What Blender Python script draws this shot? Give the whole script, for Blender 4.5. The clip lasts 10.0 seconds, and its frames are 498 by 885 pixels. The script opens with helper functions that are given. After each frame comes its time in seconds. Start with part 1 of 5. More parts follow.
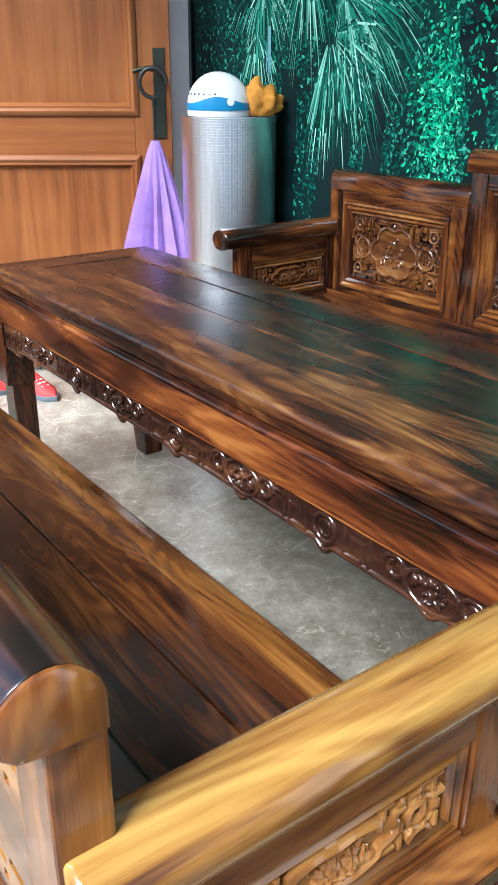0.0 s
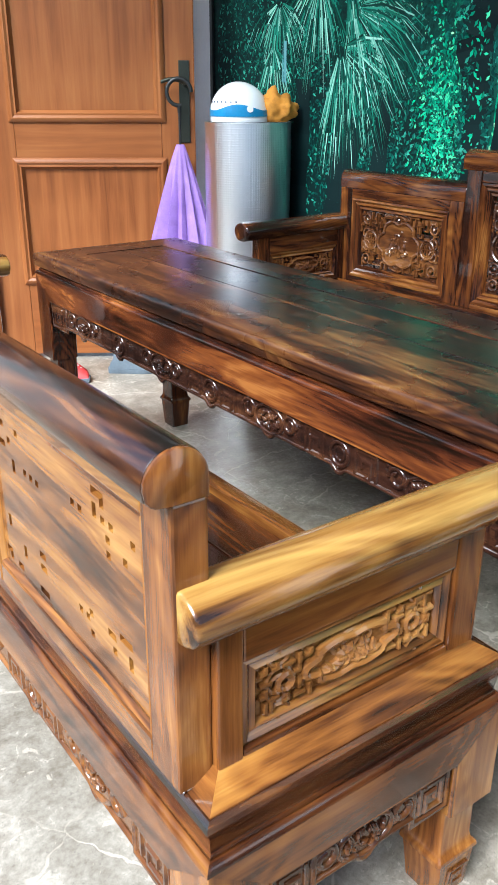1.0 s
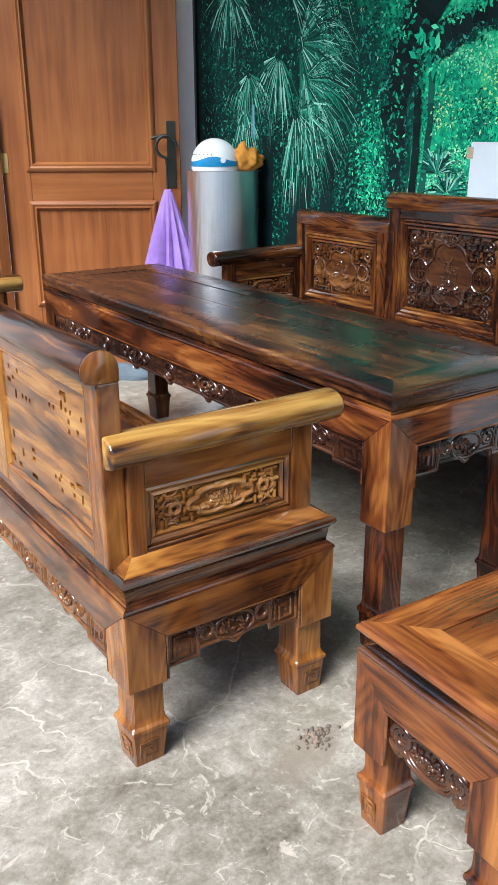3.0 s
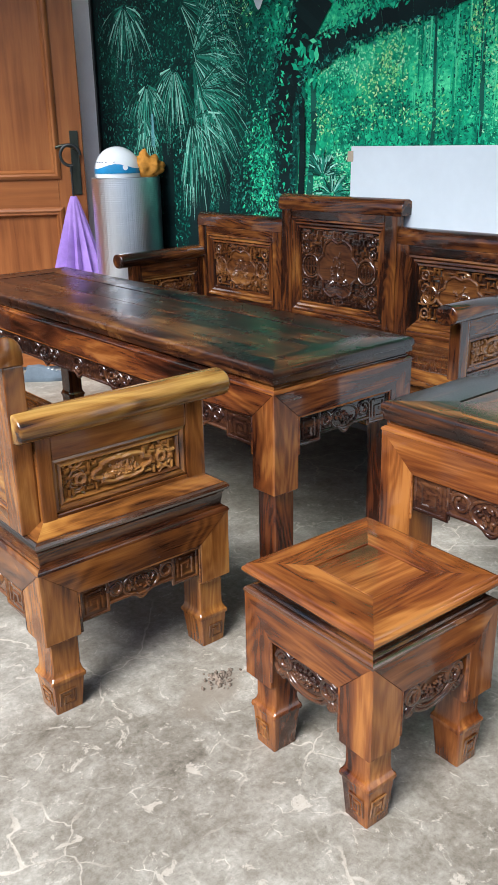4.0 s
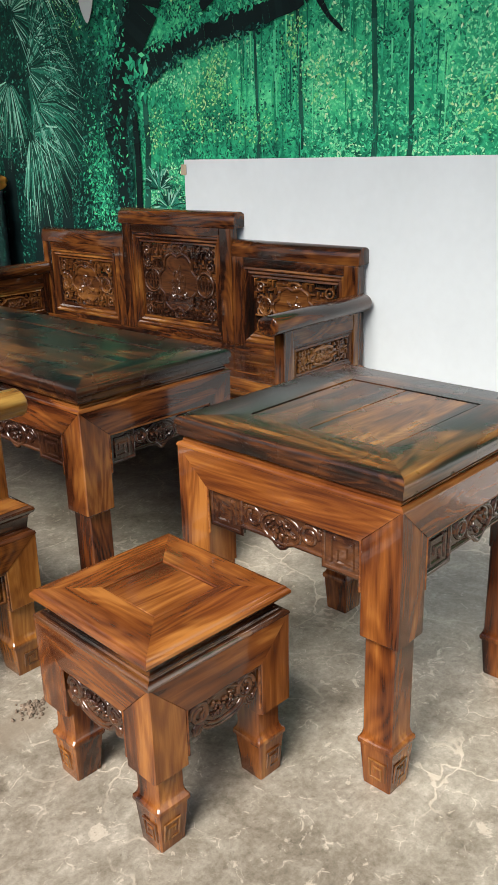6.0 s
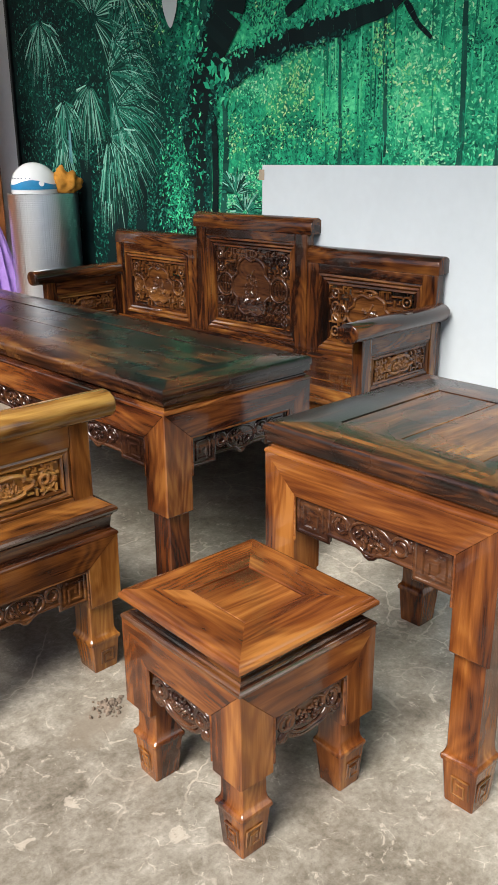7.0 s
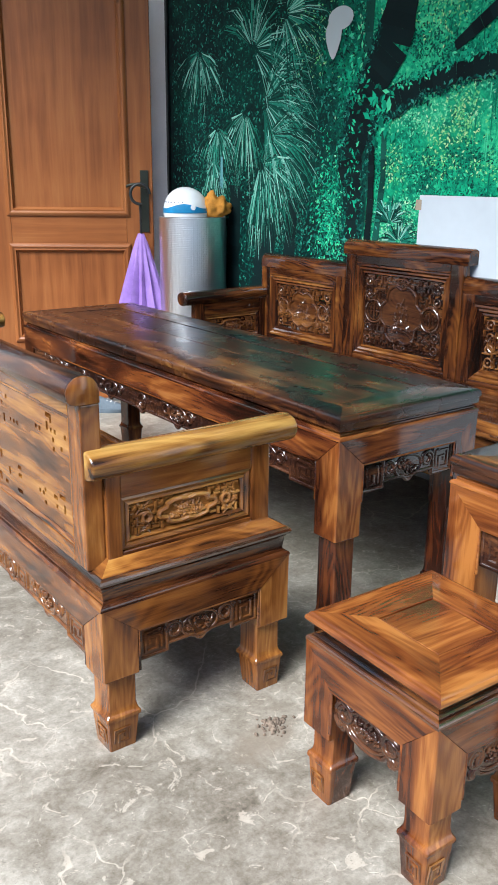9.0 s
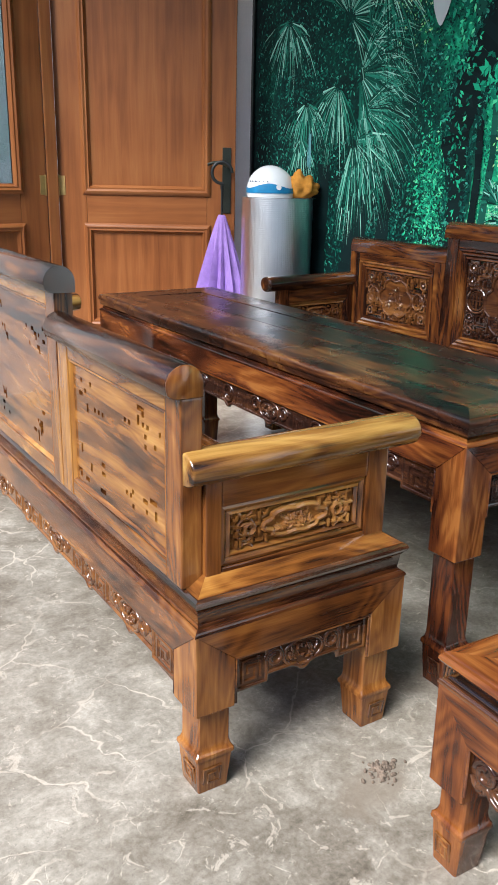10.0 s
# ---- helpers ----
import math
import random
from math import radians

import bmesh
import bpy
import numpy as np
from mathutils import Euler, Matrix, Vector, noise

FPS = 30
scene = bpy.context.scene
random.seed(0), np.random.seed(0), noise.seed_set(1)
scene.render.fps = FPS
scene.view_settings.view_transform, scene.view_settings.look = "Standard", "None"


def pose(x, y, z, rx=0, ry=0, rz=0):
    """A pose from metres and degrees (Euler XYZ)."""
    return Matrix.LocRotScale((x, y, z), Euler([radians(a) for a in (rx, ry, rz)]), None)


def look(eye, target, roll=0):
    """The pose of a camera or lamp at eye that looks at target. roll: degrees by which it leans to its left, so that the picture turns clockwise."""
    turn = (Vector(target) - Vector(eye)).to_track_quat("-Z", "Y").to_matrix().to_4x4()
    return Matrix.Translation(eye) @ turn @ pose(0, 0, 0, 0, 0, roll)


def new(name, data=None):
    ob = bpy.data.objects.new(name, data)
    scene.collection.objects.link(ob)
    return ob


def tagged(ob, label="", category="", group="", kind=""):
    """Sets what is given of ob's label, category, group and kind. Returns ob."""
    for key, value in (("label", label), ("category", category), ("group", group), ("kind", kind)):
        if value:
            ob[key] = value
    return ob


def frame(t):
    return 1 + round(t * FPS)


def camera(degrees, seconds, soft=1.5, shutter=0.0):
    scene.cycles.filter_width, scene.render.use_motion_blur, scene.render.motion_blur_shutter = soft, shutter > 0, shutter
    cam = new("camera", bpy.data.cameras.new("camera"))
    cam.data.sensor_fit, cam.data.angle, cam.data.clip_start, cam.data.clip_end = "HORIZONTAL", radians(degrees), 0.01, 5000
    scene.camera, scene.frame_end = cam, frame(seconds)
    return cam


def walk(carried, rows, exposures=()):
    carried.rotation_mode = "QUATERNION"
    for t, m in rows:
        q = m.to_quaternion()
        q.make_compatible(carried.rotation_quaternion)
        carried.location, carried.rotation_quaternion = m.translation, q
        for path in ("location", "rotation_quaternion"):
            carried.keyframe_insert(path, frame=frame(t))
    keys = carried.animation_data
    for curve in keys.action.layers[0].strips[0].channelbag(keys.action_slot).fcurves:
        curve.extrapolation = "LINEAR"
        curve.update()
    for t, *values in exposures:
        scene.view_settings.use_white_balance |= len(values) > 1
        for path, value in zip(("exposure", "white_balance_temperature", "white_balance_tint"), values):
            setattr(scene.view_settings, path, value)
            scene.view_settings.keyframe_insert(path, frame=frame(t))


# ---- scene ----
cam = camera(33.0, 10.0, 1.5, 0.12)
PATH = [
    (0, (-0.846, -0.369, 1.251), (0.238, 1.108, 0.449), 0.3),
    (0.5, (-0.966, -0.460, 1.241), (0.120, 1.030, 0.467), 0.4),
    (1, (-1.084, -0.617, 1.240), (-0.006, 0.877, 0.461), 0.2),
    (1.5, (-1.229, -0.834, 1.266), (-0.132, 0.660, 0.517), 0.4),
    (2, (-1.290, -1.022, 1.287), (-0.202, 0.494, 0.566), -0.0),
    (3.3, (-1.335, -1.436, 1.281), (-0.276, 0.116, 0.596), -0.2),
    (3.5, (-1.364, -1.497, 1.286), (-0.242, 0.011, 0.604), -0.4),
    (4, (-1.394, -1.585, 1.288), (-0.195, -0.136, 0.608), -1.1),
    (4.5, (-1.341, -1.661, 1.282), (-0.070, -0.273, 0.605), -1.3),
    (5, (-1.228, -1.723, 1.285), (0.083, -0.369, 0.614), -1.8),
    (5.2, (-1.191, -1.750, 1.289), (0.153, -0.431, 0.617), -1.8),
    (6.3, (-1.199, -1.724, 1.288), (0.170, -0.424, 0.628), -1.5),
    (6.5, (-1.214, -1.707, 1.291), (0.130, -0.381, 0.633), -1.2),
    (7, (-1.259, -1.667, 1.295), (0.036, -0.288, 0.645), -0.5),
    (7.5, (-1.304, -1.632, 1.298), (-0.034, -0.226, 0.659), 0.1),
    (8, (-1.341, -1.610, 1.303), (-0.094, -0.179, 0.674), 0.2),
    (8.5, (-1.386, -1.580, 1.310), (-0.198, -0.093, 0.694), 0.2),
    (9, (-1.437, -1.550, 1.313), (-0.303, -0.016, 0.712), 0.6),
    (9.5, (-1.466, -1.473, 1.304), (-0.418, 0.118, 0.695), 1.6),
    (10, (-1.392, -1.266, 1.254), (-0.370, 0.336, 0.630), 1.2),
]
# stops, kelvin and tint of the clip's own exposure
LIGHT = [(0.0, 1.58, 5800, 6), (1.0, 1.60, 5850, 6), (2.0, 1.44, 6050, 8), (3.5, 1.22, 6000, 8), (4.5, 1.10, 6250, 10), (5.2, 1.02, 6850, 10), (6.5, 0.98, 7050, 10), (8.0, 1.22, 6050, 8), (9.0, 1.28, 6000, 8), (10.0, 1.16, 6200, 10)]
walk(cam, [(t, look(eye, target, roll)) for t, eye, target, roll in PATH], LIGHT)

# ---- world and light ----
world = bpy.data.worlds.new("world")
scene.world = world
world.use_nodes = True
wn = world.node_tree.nodes
sky = wn.new("ShaderNodeTexSky")
sky.sky_type, sky.sun_disc = "NISHITA", False
sky.sun_elevation, sky.sun_rotation = radians(46), radians(255)
sky.air_density, sky.dust_density, sky.ozone_density = 1.0, 1.5, 1.5
wn["Background"].inputs[1].default_value = 0.075
world.node_tree.links.new(sky.outputs[0], wn["Background"].inputs[0])
sun = new("sun", bpy.data.lights.new("sun", "SUN"))
sun.data.energy, sun.data.angle, sun.data.color = 4.0, radians(32), (1.0, 0.98, 0.955)
sun.matrix_world = look((-4.0, -1.1, 4.35), (0, 0, 0))

# ---- materials ----


def graph(name):
    mat = bpy.data.materials.new(name)
    mat.use_nodes = True
    nodes, links = mat.node_tree.nodes, mat.node_tree.links
    return mat, nodes, links, nodes["Principled BSDF"]


def node(nodes, kind, **values):
    n = nodes.new(kind)
    for key, value in values.items():
        n.inputs[key].default_value = value
    return n


def ramp(nodes, stops):
    n = nodes.new("ShaderNodeValToRGB")
    e = n.color_ramp.elements
    while len(e) < len(stops):
        e.new(0.5)
    for el, (pos, col) in zip(e, stops):
        el.position, el.color = pos, (*col, 1)
    return n


def math_node(nodes, links, op, a, b):
    n = nodes.new("ShaderNodeMath")
    n.operation = op
    for i, v in enumerate((a, b)):
        if isinstance(v, (int, float)):
            n.inputs[i].default_value = v
        else:
            links.new(v, n.inputs[i])
    return n.outputs[0]


WOODS = {}
TONES = {
    "gold": [(0.22, (0.012, 0.0052, 0.0032)), (0.37, (0.075, 0.0250, 0.0070)), (0.54, (0.180, 0.0660, 0.0145)), (0.74, (0.280, 0.1200, 0.0250)), (0.94, (0.400, 0.205, 0.0500))],
    "amber": [(0.22, (0.010, 0.0045, 0.0030)), (0.37, (0.058, 0.0180, 0.0058)), (0.54, (0.138, 0.0450, 0.0105)), (0.74, (0.225, 0.0830, 0.0180)), (0.94, (0.34, 0.150, 0.0360))],
    "mid": [(0.26, (0.0062, 0.0036, 0.0028)), (0.42, (0.0290, 0.0090, 0.0044)), (0.57, (0.0800, 0.0245, 0.0072)), (0.74, (0.1550, 0.0560, 0.0130)), (0.92, (0.2600, 0.1150, 0.0280))],
    "red": [(0.26, (0.006, 0.003, 0.002)), (0.42, (0.030, 0.008, 0.004)), (0.56, (0.075, 0.020, 0.007)), (0.72, (0.145, 0.043, 0.011)), (0.88, (0.25, 0.093, 0.023))],
    "dark": [(0.34, (0.0053, 0.0038, 0.0030)), (0.50, (0.0229, 0.0085, 0.0050)), (0.64, (0.0634, 0.0218, 0.0080)), (0.82, (0.1496, 0.0570, 0.0160))],
    "top": [(0.34, (0.0045, 0.0036, 0.0038)), (0.50, (0.0140, 0.0058, 0.0042)), (0.64, (0.0430, 0.0140, 0.0060)), (0.79, (0.0950, 0.0360, 0.0110)), (0.94, (0.1600, 0.0780, 0.0230))],
    "carve_gold": [(0.25, (0.115, 0.043, 0.0110)), (0.50, (0.300, 0.122, 0.0300)), (0.80, (0.500, 0.255, 0.0720))],
    "carve_mid": [(0.25, (0.0299, 0.0104, 0.0050)), (0.50, (0.0924, 0.0323, 0.0100)), (0.80, (0.2112, 0.0874, 0.0240))],
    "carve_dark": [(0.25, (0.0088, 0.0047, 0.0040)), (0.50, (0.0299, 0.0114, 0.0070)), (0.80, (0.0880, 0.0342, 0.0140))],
    "pale": [(0.24, (0.022, 0.010, 0.005)), (0.38, (0.092, 0.036, 0.010)), (0.55, (0.205, 0.094, 0.021)), (0.90, (0.38, 0.220, 0.058))],
    "bright_top": [(0.32, (0.006, 0.0055, 0.005)), (0.47, (0.020, 0.0085, 0.0055)), (0.61, (0.072, 0.0245, 0.009)), (0.77, (0.145, 0.058, 0.017)), (0.93, (0.24, 0.115, 0.034))],
    "warm": [(0.20, (0.010, 0.004, 0.003)), (0.36, (0.046, 0.0125, 0.005)), (0.54, (0.108, 0.0300, 0.008)), (0.74, (0.185, 0.0600, 0.014)), (0.94, (0.30, 0.115, 0.027))],
}


def wood(axis, tone):
    """Lacquered rosewood with its grain along one axis."""
    if (axis, tone) in WOODS:
        return WOODS[axis, tone]
    mat, nodes, links, out = graph("rosewood_" + tone + "_" + axis)
    tc, info = nodes.new("ShaderNodeTexCoord"), nodes.new("ShaderNodeObjectInfo")
    shift = nodes.new("ShaderNodeVectorMath")
    shift.operation = "SCALE"
    shift.inputs[0].default_value = (17, 23, 31)
    links.new(info.outputs["Random"], shift.inputs["Scale"])
    add = nodes.new("ShaderNodeVectorMath")
    links.new(tc.outputs["Object"], add.inputs[0])
    links.new(shift.outputs[0], add.inputs[1])

    def stretched(along, across):
        m = nodes.new("ShaderNodeMapping")
        m.inputs["Scale"].default_value = [along if a == axis else across for a in "xyz"]
        links.new(add.outputs[0], m.inputs["Vector"])
        return m.outputs[0]

    broad = node(nodes, "ShaderNodeTexNoise", Scale=1.0, Detail=3.0, Roughness=0.5, Distortion=1.2)
    links.new(stretched(1.6, 9.0), broad.inputs["Vector"])
    rings = node(nodes, "ShaderNodeTexNoise", Scale=1.0, Detail=5.0, Roughness=0.62, Distortion=0.7)
    links.new(stretched(3.0, 40.0), rings.inputs["Vector"])
    pores = node(nodes, "ShaderNodeTexNoise", Scale=1.0, Detail=2.0)
    links.new(stretched(16.0, 420.0), pores.inputs["Vector"])
    figure = node(nodes, "ShaderNodeTexNoise", Scale=1.0, Detail=1.5, Roughness=0.45, Distortion=0.8)
    links.new(stretched(1.5, 7.0), figure.inputs["Vector"])
    lines = math_node(nodes, links, "SINE", math_node(nodes, links, "MULTIPLY", figure.outputs[0], 95.0), 0.0)
    v = math_node(nodes, links, "ADD", math_node(nodes, links, "MULTIPLY", broad.outputs[0], 0.70), math_node(nodes, links, "MULTIPLY", rings.outputs[0], 0.36))
    v = math_node(nodes, links, "ADD", v, math_node(nodes, links, "MULTIPLY", lines, 0.030))
    v = math_node(nodes, links, "ADD", v, math_node(nodes, links, "MULTIPLY", pores.outputs[0], 0.09))
    v = math_node(nodes, links, "ADD", v, math_node(nodes, links, "MULTIPLY", info.outputs["Random"], 0.06))
    v = math_node(nodes, links, "SUBTRACT", math_node(nodes, links, "MULTIPLY", v, 1.95), 0.63)
    col = ramp(nodes, TONES[tone])
    links.new(v, col.inputs[0])
    links.new(col.outputs[0], out.inputs["Base Color"])
    smear = node(nodes, "ShaderNodeTexNoise", Scale=7.0, Detail=3.0)
    links.new(tc.outputs["Object"], smear.inputs["Vector"])
    links.new(math_node(nodes, links, "ADD", math_node(nodes, links, "MULTIPLY", smear.outputs[0], 0.16), 0.20 if "top" in tone else 0.13), out.inputs["Roughness"])
    bump = node(nodes, "ShaderNodeBump", Strength=0.14, Distance=0.002)
    links.new(math_node(nodes, links, "ADD", rings.outputs[0], pores.outputs[0]), bump.inputs["Height"])
    links.new(bump.outputs[0], out.inputs["Normal"])
    out.inputs["Specular IOR Level"].default_value = 0.40 if "top" in tone else 0.14
    out.inputs["Coat Weight"].default_value = 0.30 if "top" in tone else 0.70
    out.inputs["Coat IOR"].default_value = 2.1 if tone == "dark" else 1.55
    out.inputs["Coat Roughness"].default_value = 0.17 if "top" in tone or tone == "dark" else 0.08
    WOODS[axis, tone] = mat
    return mat


def plain(name, colour, rough=0.5, metal=0.0, vary=0.25, scale=9.0, bump=0.08, coat=0.0):
    """One colour broken up by stains at two sizes, with a little relief."""
    mat, nodes, links, out = graph(name)
    tc = nodes.new("ShaderNodeTexCoord")
    a = node(nodes, "ShaderNodeTexNoise", Scale=scale, Detail=4.0, Roughness=0.6)
    b = node(nodes, "ShaderNodeTexNoise", Scale=scale * 14, Detail=2.0)
    for n in (a, b):
        links.new(tc.outputs["Object"], n.inputs["Vector"])
    v = math_node(nodes, links, "ADD", math_node(nodes, links, "MULTIPLY", a.outputs[0], 0.75), math_node(nodes, links, "MULTIPLY", b.outputs[0], 0.25))
    col = ramp(nodes, [(0.3, [c * (1 - vary) for c in colour]), (0.7, [min(1, c * (1 + vary)) for c in colour])])
    links.new(v, col.inputs[0])
    links.new(col.outputs[0], out.inputs["Base Color"])
    out.inputs["Roughness"].default_value, out.inputs["Metallic"].default_value = rough, metal
    out.inputs["Coat Weight"].default_value = coat
    bn = node(nodes, "ShaderNodeBump", Strength=bump, Distance=0.003)
    links.new(v, bn.inputs["Height"])
    links.new(bn.outputs[0], out.inputs["Normal"])
    return mat


def concrete():
    """Worn grey-brown cement floor with pale veins, darker patches and scuffs."""
    mat, nodes, links, out = graph("cement_floor")
    tc = nodes.new("ShaderNodeTexCoord")
    warp = node(nodes, "ShaderNodeTexNoise", Scale=5.0, Detail=3.5, Roughness=0.6)
    links.new(tc.outputs["Object"], warp.inputs["Vector"])
    mix = nodes.new("ShaderNodeMix")
    mix.data_type = "VECTOR"
    mix.inputs["Factor"].default_value = 0.13
    links.new(tc.outputs["Object"], mix.inputs[4])
    links.new(warp.outputs["Color"], mix.inputs[5])
    patch = node(nodes, "ShaderNodeTexNoise", Scale=2.2, Detail=5.0, Roughness=0.6, Distortion=0.4)
    mott = node(nodes, "ShaderNodeTexNoise", Scale=11.0, Detail=9.0, Roughness=0.78, Distortion=0.3)
    fine = node(nodes, "ShaderNodeTexNoise", Scale=75.0, Detail=6.0, Roughness=0.75)
    crack = nodes.new("ShaderNodeTexVoronoi")
    crack.feature = "DISTANCE_TO_EDGE"
    crack.inputs["Scale"].default_value = 4.6
    where = node(nodes, "ShaderNodeTexNoise", Scale=2.1, Detail=3.0)
    for n in (patch, fine, where, mott):
        links.new(tc.outputs["Object"], n.inputs["Vector"])
    links.new(mix.outputs[1], crack.inputs["Vector"])
    v = math_node(nodes, links, "ADD", math_node(nodes, links, "MULTIPLY", patch.outputs[0], 0.34), math_node(nodes, links, "MULTIPLY", fine.outputs[0], 0.24))
    v = math_node(nodes, links, "ADD", v, math_node(nodes, links, "MULTIPLY", mott.outputs[0], 0.44))
    col = ramp(nodes, [(0.38, (0.085, 0.072, 0.054)), (0.46, (0.180, 0.157, 0.125)), (0.53, (0.265, 0.240, 0.200)), (0.63, (0.43, 0.395, 0.34))])
    links.new(v, col.inputs[0])
    # crisp pale chips and dark pits over the clouded ground
    flake = node(nodes, "ShaderNodeTexNoise", Scale=16.0, Detail=8.0, Roughness=0.7, Distortion=1.2)
    grit = node(nodes, "ShaderNodeTexNoise", Scale=120.0, Detail=4.0, Roughness=0.7)
    vein = nodes.new("ShaderNodeTexVoronoi")
    vein.feature = "DISTANCE_TO_EDGE"
    vein.inputs["Scale"].default_value = 13.0
    for n in (flake, grit):
        links.new(tc.outputs["Object"], n.inputs["Vector"])
    links.new(mix.outputs[1], vein.inputs["Vector"])
    chip = ramp(nodes, [(0.60, (0, 0, 0)), (0.63, (1, 1, 1))])
    links.new(flake.outputs[0], chip.inputs[0])
    pit = ramp(nodes, [(0.33, (1, 1, 1)), (0.41, (0, 0, 0))])
    links.new(grit.outputs[0], pit.inputs[0])
    # cracks of two sizes, their width broken by the mottling
    ragged = math_node(nodes, links, "ADD", crack.outputs["Distance"], math_node(nodes, links, "MULTIPLY", math_node(nodes, links, "SUBTRACT", flake.outputs[0], 0.5), 0.06))
    line = ramp(nodes, [(0.0, (1, 1, 1)), (0.007, (0.9, 0.9, 0.9)), (0.013, (0, 0, 0))])
    links.new(ragged, line.inputs[0])
    mask = ramp(nodes, [(0.46, (0, 0, 0)), (0.56, (1, 1, 1))])
    links.new(where.outputs[0], mask.inputs[0])
    thin = ramp(nodes, [(0.0, (1, 1, 1)), (0.010, (0.8, 0.8, 0.8)), (0.020, (0, 0, 0))])
    links.new(vein.outputs["Distance"], thin.inputs[0])
    bits = ramp(nodes, [(0.52, (0, 0, 0)), (0.60, (1, 1, 1))])
    links.new(mott.outputs[0], bits.inputs[0])
    f = math_node(nodes, links, "MULTIPLY", math_node(nodes, links, "MULTIPLY", line.outputs[0], mask.outputs[0]), 0.66)
    g = math_node(nodes, links, "MULTIPLY", math_node(nodes, links, "MULTIPLY", thin.outputs[0], bits.outputs[0]), 0.62)
    f = math_node(nodes, links, "MAXIMUM", math_node(nodes, links, "MAXIMUM", f, g), math_node(nodes, links, "MULTIPLY", chip.outputs[0], 0.50))
    veins = nodes.new("ShaderNodeMix")
    veins.data_type = "RGBA"
    links.new(f, veins.inputs[0])
    links.new(col.outputs[0], veins.inputs[6])
    veins.inputs[7].default_value = (0.54, 0.475, 0.395, 1)
    pitted = nodes.new("ShaderNodeMix")
    pitted.data_type = "RGBA"
    links.new(math_node(nodes, links, "MULTIPLY", pit.outputs[0], 0.45), pitted.inputs[0])
    links.new(veins.outputs[2], pitted.inputs[6])
    pitted.inputs[7].default_value = (0.075, 0.066, 0.054, 1)
    veins = pitted
    # a worn brown hollow where the cement has crumbled
    spot = nodes.new("ShaderNodeMapping")
    spot.inputs["Location"].default_value = (0.36 * 7.5, 0.18 * 11, 0)
    spot.inputs["Scale"].default_value = (7.5, 11, 1)
    links.new(tc.outputs["Object"], spot.inputs["Vector"])
    ball = nodes.new("ShaderNodeVectorMath")
    ball.operation = "LENGTH"
    links.new(spot.outputs[0], ball.inputs[0])
    near = ramp(nodes, [(0.55, (0.6, 0.6, 0.6)), (0.72, (0, 0, 0))])
    links.new(math_node(nodes, links, "ADD", math_node(nodes, links, "MULTIPLY", ball.outputs["Value"], 0.38), math_node(nodes, links, "MULTIPLY", mott.outputs[0], 0.75)), near.inputs[0])
    worn = nodes.new("ShaderNodeMix")
    worn.data_type = "RGBA"
    links.new(near.outputs[0], worn.inputs[0])
    links.new(veins.outputs[2], worn.inputs[6])
    worn.inputs[7].default_value = (0.20, 0.165, 0.128, 1)
    links.new(worn.outputs[2], out.inputs["Base Color"])
    links.new(math_node(nodes, links, "ADD", math_node(nodes, links, "MULTIPLY", patch.outputs[0], 0.5), 0.13), out.inputs["Roughness"])
    bump = node(nodes, "ShaderNodeBump", Strength=0.35, Distance=0.004)
    links.new(math_node(nodes, links, "SUBTRACT", v, f), bump.inputs["Height"])
    links.new(bump.outputs[0], out.inputs["Normal"])
    return mat


def island(name, stops):
    """Printed leaves: each small leaf takes its own ink from a row of greens."""
    mat, nodes, links, out = graph(name)
    geo = nodes.new("ShaderNodeNewGeometry")
    col = ramp(nodes, stops)
    links.new(geo.outputs["Random Per Island"], col.inputs[0])
    links.new(col.outputs[0], out.inputs["Base Color"])
    out.inputs["Roughness"].default_value, out.inputs["Specular IOR Level"].default_value = 0.6, 0.12
    return mat


